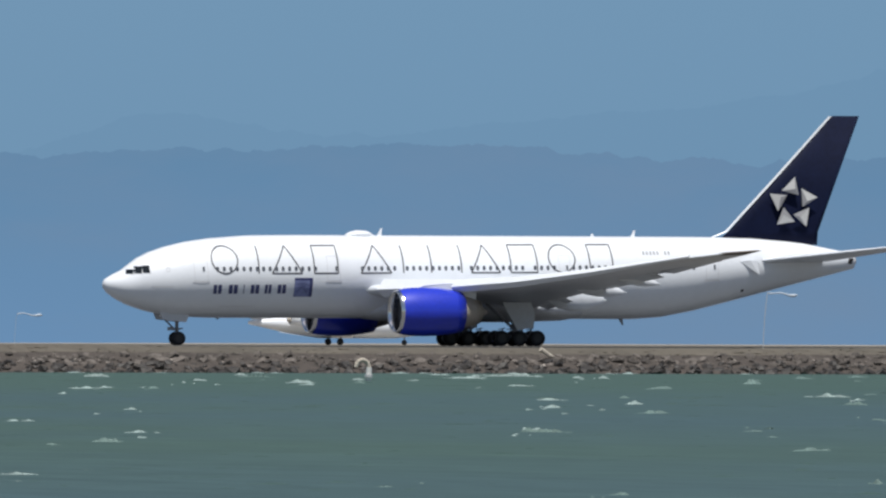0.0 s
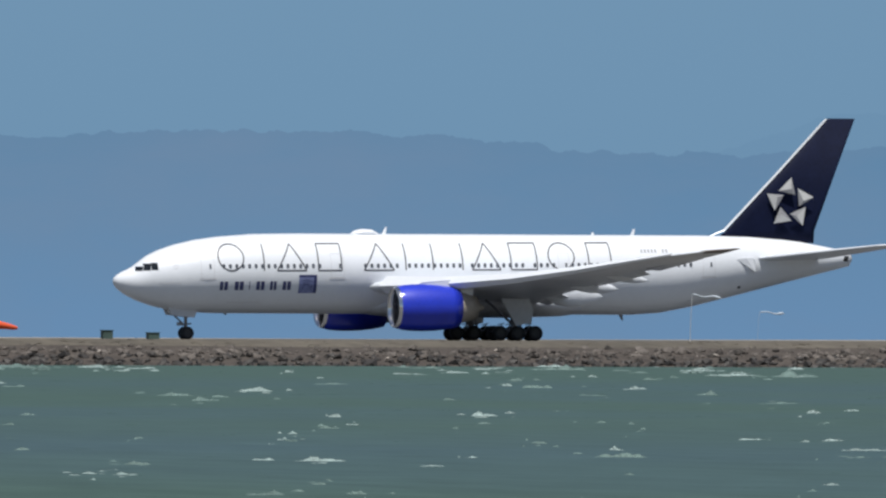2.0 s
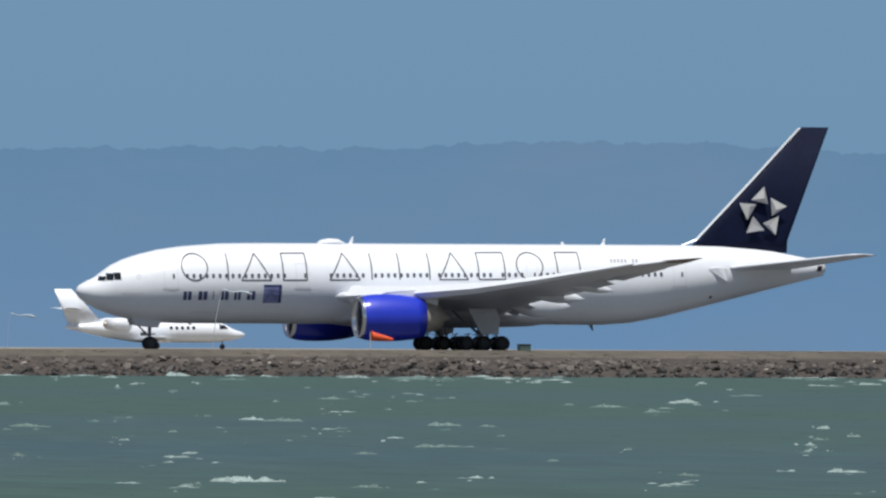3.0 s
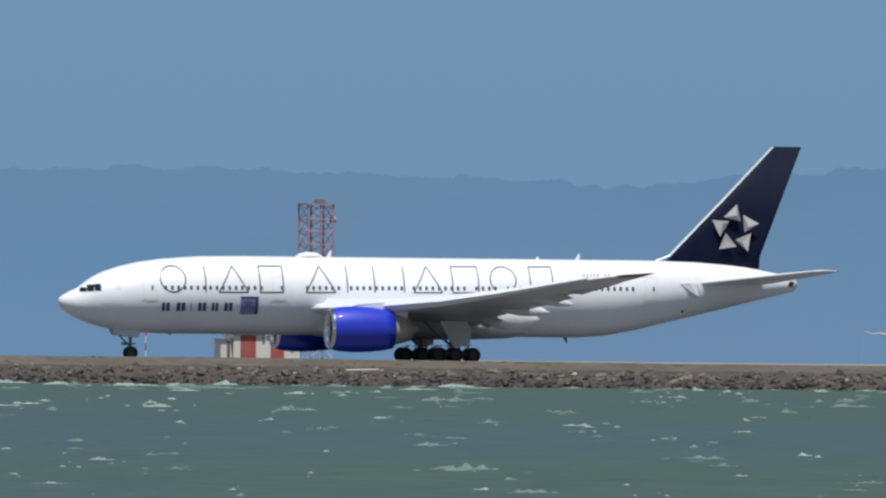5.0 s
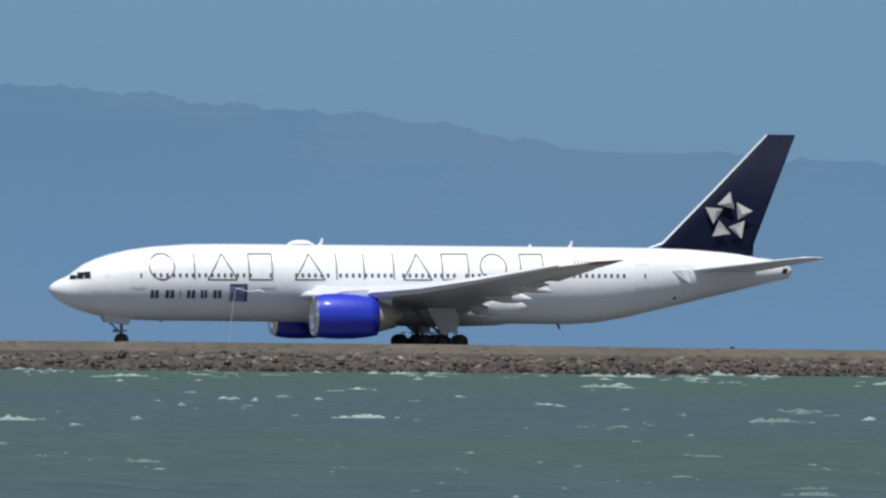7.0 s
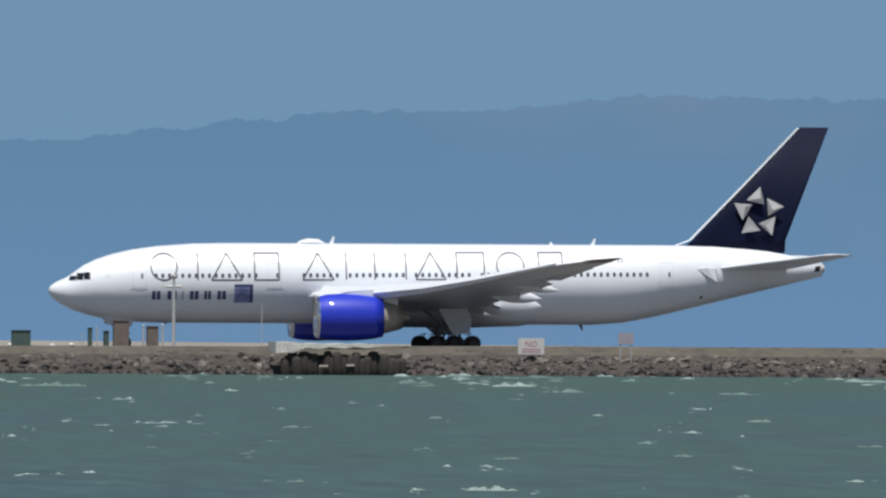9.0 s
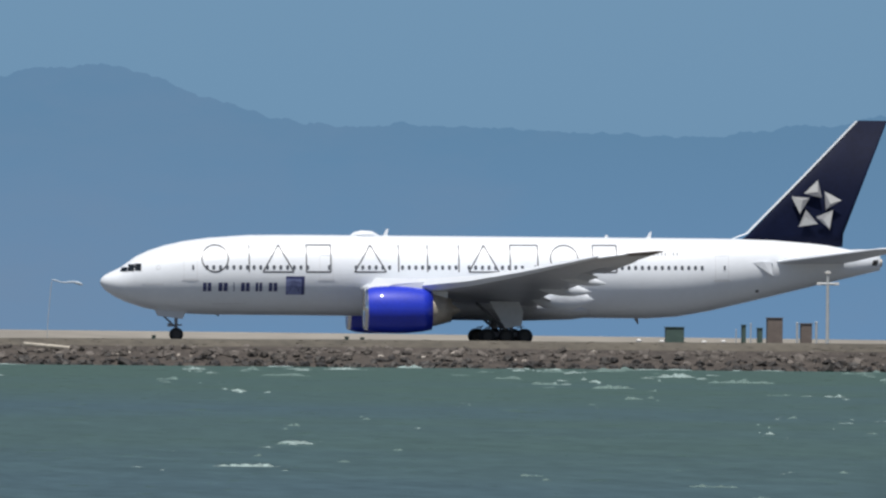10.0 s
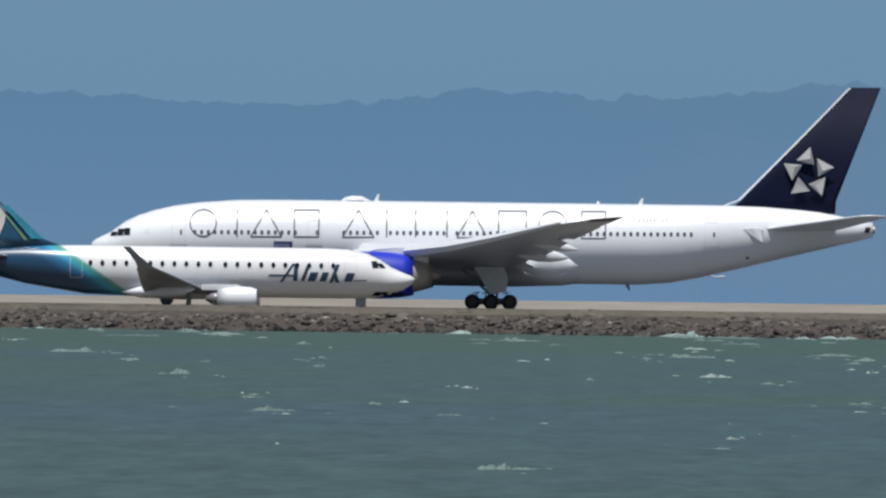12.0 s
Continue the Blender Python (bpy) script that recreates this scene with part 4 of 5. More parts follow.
    for s in (-1, 1):
        wing = part("wing", loft([airfoil(12.4, 5.6, s * 0.9, 1.95, 0.12, 0.03), airfoil(14.2, 3.9, s * 4.2, 2.15, 0.11, 0.03), airfoil(16.8, 1.5, s * 12.4, 3.3, 0.10, 0.02), airfoil(17.15, 1.15, s * 12.9, 3.46, 0.1)]), M["darkgrey"], jet, "swept dark grey wing", True)
        part("winglet", loft([[(17.15 + a, s * (12.9 + b) + d, 3.45 + z) for a, d in ((0, -0.04), (c, -0.03), (c, 0.03), (0, 0.04))] for a, b, z, c in ((0, 0, 0, 1.1),)] +
                             [[(17.7 + a, s * 13.2 + d, 3.85) for a, d in ((0, -0.04), (0.72, -0.03), (0.72, 0.03), (0, 0.04))],
                              [(18.75 + a, s * 13.6 + d, 4.8) for a, d in ((0, -0.03), (0.45, -0.02), (0.45, 0.02), (0, 0.03))]]), M["darkgrey"], wing, "dark grey upturned winglet")
        part("flap_fairing", loft([[(14.6 + 3.4 * u, s * 5.2 + 0.2 * q * math.cos(a), 2.05 - 0.3 * u + 0.4 * q * math.sin(a)) for a in [2 * math.pi * i / 10 for i in range(10)]] for u, q in ((0, 0.1), (0.3, 1), (0.7, 0.8), (1, 0.1))]), M["white"], wing, smooth=True)
        part("wing_fairing", loft([[(11.4 + 8.2 * u, s * 0.95 + 0.75 * q * math.cos(a), 1.85 + 0.5 * q * math.sin(a)) for a in [2 * math.pi * i / 14 for i in range(14)]] for u, q in ((0, 0.05), (0.15, 0.8), (0.5, 1), (0.85, 0.8), (1, 0.05))]), M["white"], jet, "white wing root fairing", True)
        eng = part("engine", turned([(0.1, 0.68), (0.5, 0.80), (1.2, 0.84), (2.0, 0.76), (2.7, 0.62), (2.6, 0.55)], (10.4, s * 4.1, 1.45), 24, None, False), M["white"], jet, "white engine cowling", True)
        part("intake_lip", turned([(0.5, 0.58), (0.0, 0.62), (0.11, 0.69)], (10.4, s * 4.1, 1.45), 24, None, False), M["chrome"], eng, "polished metal intake lip", True)
        part("fan", turned([(0.45, 0.6), (0.5, 0.1)], (10.4, s * 4.1, 1.45), 20), M["fan"], eng)
        part("exhaust_nozzle", turned([(2.3, 0.5), (3.1, 0.36), (3.5, 0.1)], (10.4, s * 4.1, 1.45), 20), M["strut"], eng, "dark metal exhaust nozzle", True)
        part("pylon", box(11.6, 14.2, s * 4.1 - 0.12, s * 4.1 + 0.12, 2.0, 2.4, None, 0.05), M["white"], eng)
        part("tailplane", loft([airfoil(27.0, 2.6, s * 0.4, 4.1, 0.09), airfoil(29.6, 1.2, s * 5.0, 4.55, 0.08)]), M["white"], jet, "white tailplane", True)
        leg = part("main_gear", tube((15.2, s * 2.6, 0.4), (15.0, s * 2.6, 1.9), 0.12), M["strut"], jet)
        for dy in (-0.25, 0.25):
            wheel(leg, 15.2, s * 2.6 + dy, 0.5, 0.5, 0.3)
    fin = part("fin", loft([upright_foil(23.0, 7.8, 4.6, 0.05), upright_foil(25.1, 5.9, 5.4, 0.06), upright_foil(30.1, 2.2, 9.8, 0.06)]), M["teal"], jet, "deep navy fin", True)
    for (xa, xb, za, zb, w), mt, lb in (((24.85, 27.25, 5.3, 7.5, 0.8), "cyan", "cyan band along the fin edge"), ((25.9, 27.7, 5.2, 7.3, 0.22), "lime", "green band on the fin")):
        b = bmesh.new()
        for q in (1, -1):
            g = [b.verts.new(p) for p in ((xa, q * 0.30, za), (xa + w, q * 0.30, za), (xb + w * 0.4, q * 0.24, zb), (xb, q * 0.24, zb))]
            b.faces.new(g)
        part("fin_band", b, M[mt], fin, lb)
    b = bmesh.new()
    loft([[(28.45 + 1.0 * math.cos(a) * (1 + 0.15 * math.sin(3 * a)), d, 6.35 + 1.35 * math.sin(a) * (1 + 0.1 * math.cos(4 * a))) for a in [2 * math.pi * i / 18 for i in range(18)]] for d in (0.22, 0.27)], True, b)
    part("fin_emblem", b, M["paint"], fin, "white plain fin emblem")
    leg = part("nose_gear", tube((3.6, 0, 0.4), (3.5, 0, 1.8), 0.1), M["strut"], jet)
    for dy in (-0.2, 0.2):
        wheel(leg, 3.6, dy, 0.36, 0.36, 0.2)
    part("nose_gear_door", box(3.25, 3.95, 0.32, 0.38, 1.05, 1.65, None, 0.02), M["darkgrey"], leg)
    return jet


commuter = regional_jet()


# ---- business jets beyond the runway ----
LITTLE = Hull([(0, 1.35), (0.3, 1.55), (1.2, 1.85), (1.9, 2.25), (2.6, 2.45), (4, 2.55), (10, 2.55), (13, 2.5), (16.5, 2.1)],
              [(0, 1.25), (0.3, 1.05), (1.2, 0.8), (3, 0.6), (10, 0.6), (13, 1.05), (16.5, 1.8)],
              [(0, 0.05), (0.3, 0.3), (1.2, 0.65), (3, 0.95), (10, 0.98), (13, 0.75), (16.5, 0.15)])


def business_jet():
    jet = empty("business_jet", "small white twin-engine business jet taxiing beyond the runway", "airplane", "business jets")
    fus = part("fuselage", loft([LITTLE.ring(x, 24) for x in (0, 0.15, 0.3, 0.7, 1.2, 1.9, 2.6, 3.3, 4, 6, 8, 10, 11.5, 13, 15, 16.5)]), M["white"], jet, smooth=True)
    for q in (1, -1):
        for i in range(5):
            x = 5.0 + 0.52 * i
            g = bmesh.new()
            vs = [g.verts.new(LITTLE.skin(x + 0.15 * math.cos(a), 1.9 + 0.15 * math.sin(a), 0.02, q)) for a in [2 * math.pi * k / 10 for k in range(10)]]
            g.faces.new(vs)
            part("cabin_window", g, M["glass"], fus)
        g = bmesh.new()
        g.faces.new([g.verts.new(LITTLE.skin(x, z, 0.03, q)) for x, z in ((1.75, 1.8), (2.6, 1.8), (2.55, 2.2), (2.0, 2.1))])
        part("cockpit_window", g, M["glass"], fus)
        part("wing", loft([airfoil(7.0, 3.4, q * 0.6, 0.7, 0.11), airfoil(9.7, 1.1, q * 8.2, 1.1, 0.1)]), M["white"], jet, smooth=True)
        eng = part("engine", turned([(0.3, 0.45), (0, 0.48), (0.15, 0.56), (1.2, 0.58), (2.3, 0.42), (2.2, 0.36)], (11.0, q * 1.55, 2.2), 18, None, False), M["white"], jet, smooth=True)
        part("fan", turned([(0.25, 0.46), (0.3, 0.05)], (11.0, q * 1.55, 2.2), 14), M["fan"], eng)
        part("exhaust_nozzle", turned([(1.9, 0.38), (2.5, 0.2)], (11.0, q * 1.55, 2.2), 14), M["titan"], eng)
        part("engine_pylon", box(11.6, 12.9, min(q * 0.6, q * 1.2), max(q * 0.6, q * 1.2), 2.1, 2.26), M["white"], eng)
        part("tailplane", loft([airfoil(15.2, 1.5, q * 0.05, 3.5, 0.09), airfoil(16.4, 0.8, q * 2.9, 3.65, 0.08)]), M["white"], jet, smooth=True)
        leg = part("main_gear", tube((8.6, q * 1.5, 0.2), (8.5, q * 1.5, 0.8), 0.07), M["strut"], jet)
        wheel(leg, 8.6, q * 1.5, 0.3, 0.3, 0.2)
    part("fin", loft([upright_foil(13.0, 3.3, 2.2, 0.08), upright_foil(16.0, 1.6, 5.3, 0.08)]), M["white"], jet, smooth=True)
    leg = part("nose_gear", tube((2.1, 0, 0.2), (2.1, 0, 0.85), 0.06), M["strut"], jet)
    wheel(leg, 2.1, 0, 0.24, 0.24, 0.16)
    return jet


bizjet = business_jet()
bizjet_two = copy_thing(bizjet, pose(0, 0, 0))


# ---- things on the airfield ----
def lamp_pole(x, y, tall, bend, thick=0.026):
    z = field_z(x, y)
    lamp = empty("lamp_pole", "slender bowed white pole with a horizontal white head in the grass", "lamp", "row of bowed poles")
    bm = bmesh.new()
    pts = [Vector((bend * (u ** 1.8), 0, tall * u)) for u in [i / 8 for i in range(9)]]
    for a, b in zip(pts, pts[1:]):
        tube(a, b, thick, thick * 0.85, 8, bm)
    part("pole", bm, M["pole"], lamp)
    h = pts[-1]
    prof = [(0, 0.03), (0.25, 0.06), (0.55, 0.04), (0.9, 0.05), (1.2, 0.06), (1.5, 0.07), (1.75, 0.12), (1.95, 0.09), (2.1, 0.02)]
    n = 10
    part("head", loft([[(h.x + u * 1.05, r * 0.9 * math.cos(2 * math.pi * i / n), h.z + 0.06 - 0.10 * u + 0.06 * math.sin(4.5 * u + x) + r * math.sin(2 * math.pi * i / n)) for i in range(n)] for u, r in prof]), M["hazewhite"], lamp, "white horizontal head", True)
    lamp.matrix_world = pose(x, y, z)
    return lamp


for x, tall, bend in ((449.8, 4.3, 0.3), (390.6, 3.9, 0.15), (328.4, 4.8, 0.7), (195.3, 4.9, 0.45), (57.9, 4.9, 0.3)):
    lamp_pole(x, 1120, tall, bend)
for x, tall in ((470.1, 2.5), (372.2, 2.9), (236.6, 4.1), (17.4, 3.1)):
    lamp_pole(x, 1330, tall, 0.2, 0.012)


def wind_sock(x, y):
    sock = empty("wind_sock", "orange cloth wind sock flying straight out on a short pole", "wind sock")
    part("pole", tube((0, 0, 0), (0, 0, 2.0), 0.04), M["pole"], sock)
    n = 12
    part("cone", loft([[(0.05 + 0.85 * u, 0.06 * math.sin(5 * u) + r * math.cos(2 * math.pi * i / n), 1.75 - 0.14 * u + r * math.sin(2 * math.pi * i / n)) for i in range(n)] for u, r in ((0, 0.34), (0.4, 0.28), (0.9, 0.22), (1.4, 0.19), (1.85, 0.10))], False), M["orange"], sock, "orange cloth cone", True)
    sock.matrix_world = pose(x, y, field_z(x, y))


wind_sock(339.8, 1120)


def equipment_box(x, y, w, d, h, mat, label, lid=True):
    b = empty("equipment_cabinet", label, "cabinet", "equipment by the runway")
    part("body", box(-w / 2, w / 2, -d / 2, d / 2, 0, h, None, 0.03), mat, b)
    if lid:
        part("lid", box(-w / 2 - 0.05, w / 2 + 0.05, -d / 2 - 0.05, d / 2 + 0.05, h, h + 0.06, None, 0.015), mat, b)
    b.matrix_world = pose(x, y, field_z(x, y) - 0.02)
    return b


equipment_box(412.8, 1330, 0.85, 0.8, 0.78, M["green"], "small dull green equipment box on the grass")
for x, h in ((276.1, 0.42), (93.5, 0.5), (94.8, 0.42), (77.5, 0.45)):
    equipment_box(x, 1330, 0.32, 0.32, h, M["green"], "very small dark box on the grass beyond the runway")
equipment_box(416.8, 1330, 0.95, 0.8, 0.6, M["green"], "low dull green equipment box on the grass")
for x, w, top, mt, lb in ((98.9, 1.25, 2.66, "green", "dark green metal equipment cabinet on the grass"), (103.6, 0.25, 2.85, "green", "narrow dark green post cabinet"),
                          (104.7, 0.32, 2.65, "green", "narrow dark green post cabinet"), (105.7, 1.05, 3.35, "brown", "tall brown equipment cabinet on the grass"),
                          (107.85, 0.75, 2.98, "brown", "brown equipment cabinet between two pale posts")):
    equipment_box(x, 1090, w, 0.8, top - field_z(x, 1090) + 0.02, M[mt], lb)


def thin_post(x, y, top, r=0.05, group="pale posts"):
    z = field_z(x, y)
    p = empty("post", "thin pale metal post on the airfield", "post", group)
    part("shaft", tube((0, 0, 0), (0, 0, top - z), r, None, 8), M["pole"], p)
    part("cap", tube((0, 0, top - z), (0, 0, top - z + 0.06), r * 1.3, r * 0.8, 8), M["pole"], p)
    p.matrix_world = pose(x, y, z)


for x, top, r in ((102.9, 2.55, 0.035), (103.9, 2.95, 0.045), (107.05, 3.05, 0.075), (108.35, 3.1, 0.08), (115.1, 4.5, 0.03)):
    thin_post(x, 1088, top, r)


def edge_light(x, y, top):
    z = field_z(x, y)
    h = top - z
    lamp = empty("runway_light", "small white runway edge light on a short stem", "light", "runway edge lights")
    part("stem", tube((0, 0, -0.02), (0, 0, h * 0.5), 0.05, None, 8), M["pole"], lamp)
    n = 10
    part("housing", loft([[(r * math.cos(2 * math.pi * i / n), r * math.sin(2 * math.pi * i / n), h * u) for i in range(n)]
                          for u, r in ((0.45, 0.10), (0.55, 0.19), (0.85, 0.2), (0.95, 0.13), (1, 0.03))]), M["paint"], lamp, "white rounded housing", True)
    lamp.matrix_world = pose(x, y, z)


for x, top in ((110.6, 1.90), (112.4, 1.84), (115.7, 1.82), (117.2, 1.88)):
    edge_light(x, 1249, top)


def cross_pole(x, y, top):
    z = field_z(x, y)
    p = empty("light_mast", "tall pale metal mast with a cross arm and top light", "mast")
    h = top - z
    part("mast", tube((0, 0, 0), (0, 0, h - 0.2), 0.13, 0.10, 12), M["pole"], p)
    part("cross_arm", tube((-0.68, 0, h - 0.85), (0.68, 0, h - 0.85), 0.09, None, 8), M["pole"], p)
    for s in (-0.62, 0.62):
        part("floodlight", box(s - 0.14, s + 0.14, -0.16, 0.12, h - 0.95, h - 0.74, None, 0.03), M["paint"], p)
    part("top_light", box(-0.2, 0.2, -0.15, 0.15, h - 0.2, h, None, 0.05), M["paint"], p)
    p.matrix_world = pose(x, y, z)


cross_pole(108.9, 1086, 6.56)


def marker_pole(x, y, top):
    z = field_z(x, y)
    p = empty("marker_pole", "thin red and white banded marker pole", "pole")
    h = top - z
    for i in range(6):
        part("band", tube((0, 0, h * i / 6), (0, 0, h * (i + 1) / 6), 0.05, None, 8), M["red"] if i % 2 else M["paint"], p)
    p.matrix_world = pose(x, y, z)


marker_pole(253.3, 1090, 3.6)


# ---- red and white mast and hut beyond the runway ----
def lattice_tower(x, y):
    z0 = field_z(x, y)
    tw = empty("antenna_tower", "red and white steel lattice antenna tower beyond the runway", "tower")
    w, h = 1.2, 14.1
    # both paints already hold the haze in their colour
    band = lambda z: M["towerred"] if z > h - 4.6 else M["towerwhite"]
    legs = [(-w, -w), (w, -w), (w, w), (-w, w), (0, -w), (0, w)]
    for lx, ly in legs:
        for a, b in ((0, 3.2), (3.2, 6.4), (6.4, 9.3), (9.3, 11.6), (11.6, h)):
            part("leg", tube((lx, ly, a), (lx, ly, b), 0.085, None, 6), M["towerwhite"] if 6.0 < a < 9.0 or a == 0 else M["towerred"], tw)
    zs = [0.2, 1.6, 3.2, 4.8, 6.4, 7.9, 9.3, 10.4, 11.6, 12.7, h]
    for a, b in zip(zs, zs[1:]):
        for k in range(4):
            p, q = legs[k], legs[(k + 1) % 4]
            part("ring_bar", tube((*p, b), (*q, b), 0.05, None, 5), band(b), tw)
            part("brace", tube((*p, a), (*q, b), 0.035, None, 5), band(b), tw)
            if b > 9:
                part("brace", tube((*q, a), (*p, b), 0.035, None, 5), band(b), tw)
    part("platform", box(-w - 0.15, w + 0.15, -w - 0.15, w + 0.15, h - 0.1, h + 0.05), M["towerred"], tw)
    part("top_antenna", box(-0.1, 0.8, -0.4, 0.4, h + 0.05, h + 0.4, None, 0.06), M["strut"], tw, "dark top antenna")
    part("dish", tube((w + 0.1, -0.3, h - 1.4), (w + 0.55, -0.3, h - 1.4), 0.35, 0.28, 14), M["towerred"], tw, "red side dish")
    part("stair", loft([[(-3.4, -1.0, 1.6 - 0.2), (-3.4, -0.2, 1.4), (-3.4, -0.2, 1.6), (-3.4, -1.0, 1.6)], [(-w, -1.0, 3.4), (-w, -0.2, 3.4), (-w, -0.2, 3.6), (-w, -1.0, 3.6)]]), M["strut"], tw, "dark steel stair")
    part("stair_rail", tube((-3.4, -1.0, 2.5), (-w, -1.0, 4.5), 0.05, None, 6), M["strut"], tw)
    tw.matrix_world = pose(x, y, z0, 0, 0, 8)


lattice_tower(341.8, 1404)


def hut(x, y):
    z0 = field_z(x, y)
    h = empty("equipment_hut", "low red and white chequered equipment hut with a flat grey roof", "hut")
    w, tall = 7.2, 2.25
    part("wall", box(-2.5, w / 2 - 0.02, -1.6, 1.6, 0, tall, None), M["paint"], h)
    part("annex", box(-3.6, -2.54, -1.3, 1.2, 0, tall - 0.45, None, 0.03), M["paint"], h, "low white annex")
    part("annex_roof", box(-3.72, -2.54, -1.45, 1.3, tall - 0.45, tall - 0.36, None, 0.02), M["roof"], h)
    spans = [(-2.52, -1.87, "paint"), (-1.87, -0.43, "hutred"), (-0.43, 0.9, "paint"), (0.9, 2.16, "hutred"), (2.16, 3.6, "paint")]
    for a, b, mt in spans:
        part("wall_panel", box(a, b - 0.03, -1.65, -1.602, 0.12 if mt == "hutred" else 0.02, tall - 0.05), M[mt], h, "red wall panel" if mt == "hutred" else "white wall panel")
    part("roof", box(-2.75, 0.4, -1.85, 1.85, tall, tall + 0.16, None, 0.04), M["roof"], h, "flat grey roof")
    part("roof", box(0.45, 3.7, -1.8, 1.8, tall - 0.12, tall + 0.02, None, 0.03), M["roof"], h, "lower flat roof")
    part("door", box(-3.05, -2.75, -1.345, -1.302, 0.05, 1.65), M["brown"], h, "brown door")
    part("wall_lamp", box(0.12, 0.36, -1.72, -1.655, 1.6, 2.0), M["strut"], h)
    part("window", box(2.75, 3.0, -1.68, -1.655, 0.7, 1.7), M["strut"], h)
    h.matrix_world = pose(x, y, z0)


hut(334.5, 1396)


# ---- along the shore ----
def outfall(x0, x1):
    ob = empty("outfall_platform", "old pale concrete slab on dark timber piles at the waterline", "platform")
    yb = bank_y((x0 + x1) / 2)
    L = x1 - x0
    part("slab", loft([[(a, -1.3, 1.30 + 0.30 * q), (a, 3.2, 1.55), (a, 3.2, 2.02 - 0.1 * q), (a, -1.3, 2.0 - 0.10 * q)] for a, q in ((-0.2, 0.0), (0.35, 0.15), (0.9, 0.05), (L * 0.16, 0.7), (L * 0.22, 1.1), (L * 0.32, 0.85), (L * 0.40, 1.25), (L * 0.52, 0.95), (L * 0.60, 1.3), (L * 0.70, 1.05), (L * 0.8, 1.4))]), M["slab"], ob, "cracked pale concrete slab")
    # Added dark box behind the piles, standing in for shade in their gaps.
    part("gap_backing", box(0.5, L - 0.1, -0.35, 0.1, -0.6, 1.18, None, 0.05), M["timber"], ob, "added dark backing for the shaded gaps between piles")
    rnd = random.Random(4)
    for i in range(21):
        px, r = L * (0.06 + 0.92 * i / 20), rnd.uniform(0.26, 0.5)
        top, py, lean = rnd.uniform(0.95, 1.5), -0.9 + rnd.uniform(-0.25, 0.3), rnd.uniform(-0.12, 0.12)
        n = 9
        part("timber_post", loft([[(px + lean * u + q * r * math.cos(2 * math.pi * i / n), py + q * r * math.sin(2 * math.pi * i / n), -0.6 + (top + 0.6) * u) for i in range(n)]
                                  for u, q in ((0, 1.05), (0.5, 0.95 + 0.15 * rnd.random()), (0.85, 0.95), (0.96, 0.7), (1, 0.3))]), M["timber"], ob, "", True)
    for a, b, z in ((2.5, 3.05, 0.45), (4.2, 4.7, 0.5)):
        part("cross_beam", box(a, b, -1.45, -1.25, z, z + 0.12), M["driftwood"], ob)
    ob.matrix_world = pose(x0, yb + 0.4, 0.0)


outfall(106.9, 114.8)


def notice(x, w, h, z0, words, label, face="sign"):
    y = bank_y(x) + 4.5
    zg = ground_z(x, 4.5) - 0.05
    s = empty("notice_board", label, "sign", "shore notice boards")
    for px in (-w * 0.35, w * 0.35):
        part("post", tube((px, 0.05, 0), (px, 0.05, z0 - zg + 0.3), 0.035, None, 6), M["pole"], s)
    part("board", box(-w / 2, w / 2, -0.03, 0.03, z0 - zg, z0 - zg + h, None, 0.01), M[face], s, "faded board")
    if words:
        cu = bpy.data.curves.new("writing", "FONT")
        cu.body, cu.size, cu.align_x, cu.extrude = words, h * 0.5, "CENTER", 0.004
        tmp = bpy.data.objects.new("tmp", cu)
        scene.collection.objects.link(tmp)
        me = bpy.data.meshes.new_from_object(tmp.evaluated_get(bpy.context.evaluated_depsgraph_get()))
        bpy.data.objects.remove(tmp)
        me.materials.clear()
        me.materials.append(M["redfade"])
        t = new("writing", me)
        t.parent = s
        tagged(t, label="faded red writing")
        t.matrix_local = pose(0, -0.036, z0 - zg + h * 0.48, 90, 0, 0)
    for k in range(2 if words else 0):
        part("line_bar", box(-w * 0.36, w * 0.36, -0.04, -0.031, z0 - zg + h * (0.14 + 0.15 * k), z0 - zg + h * (0.20 + 0.15 * k)), M["redfade"], s)
    s.matrix_world = pose(x, y, zg)


# Second board: its faint pinkish look in haze is painted into the colour.
M["hazyboard"] = material("haze_paled_sign_board", (0.36, 0.34, 0.40), 0.8, 0, 0.15, 3)
M["redfade"] = material("faded_red_ink", (0.45, 0.20, 0.22), 0.7, 0, 0.1, 3)
notice(123.2, 1.65, 1.02, 1.28, "NO", "faded white notice board with red writing on the rocks")
notice(129.1, 0.98, 0.74, 1.93, "", "pale pinkish notice board on the rocks", "hazyboard")


def marker_post(x):
    y = 815.0
    p = empty("water_post", "white plastic pipe post with a bent top at the waterline", "post")
    part("pipe", tube((0, 0, -0.8), (0.03, 0, 0.62), 0.14, 0.13, 12), M["paint"], p)
    part("collar", tube((0.01, 0, 0.15), (0.015, 0, 0.28), 0.19, 0.19, 12), M["pole"], p)
    bm = bmesh.new()
    pts = [Vector((0.03 - 0.32 * (1 - math.cos(a)), 0, 0.62 + 0.34 * math.sin(a))) for a in [math.pi * i / 8 for i in range(9)]]
    for a, b in zip(pts, pts[1:]):
        tube(a, b, 0.10, None, 8, bm)
    part("bent_top", bm, M["driftwood"], p)
    p.matrix_world = pose(x, y, SEA_Z)


marker_post(306.9)


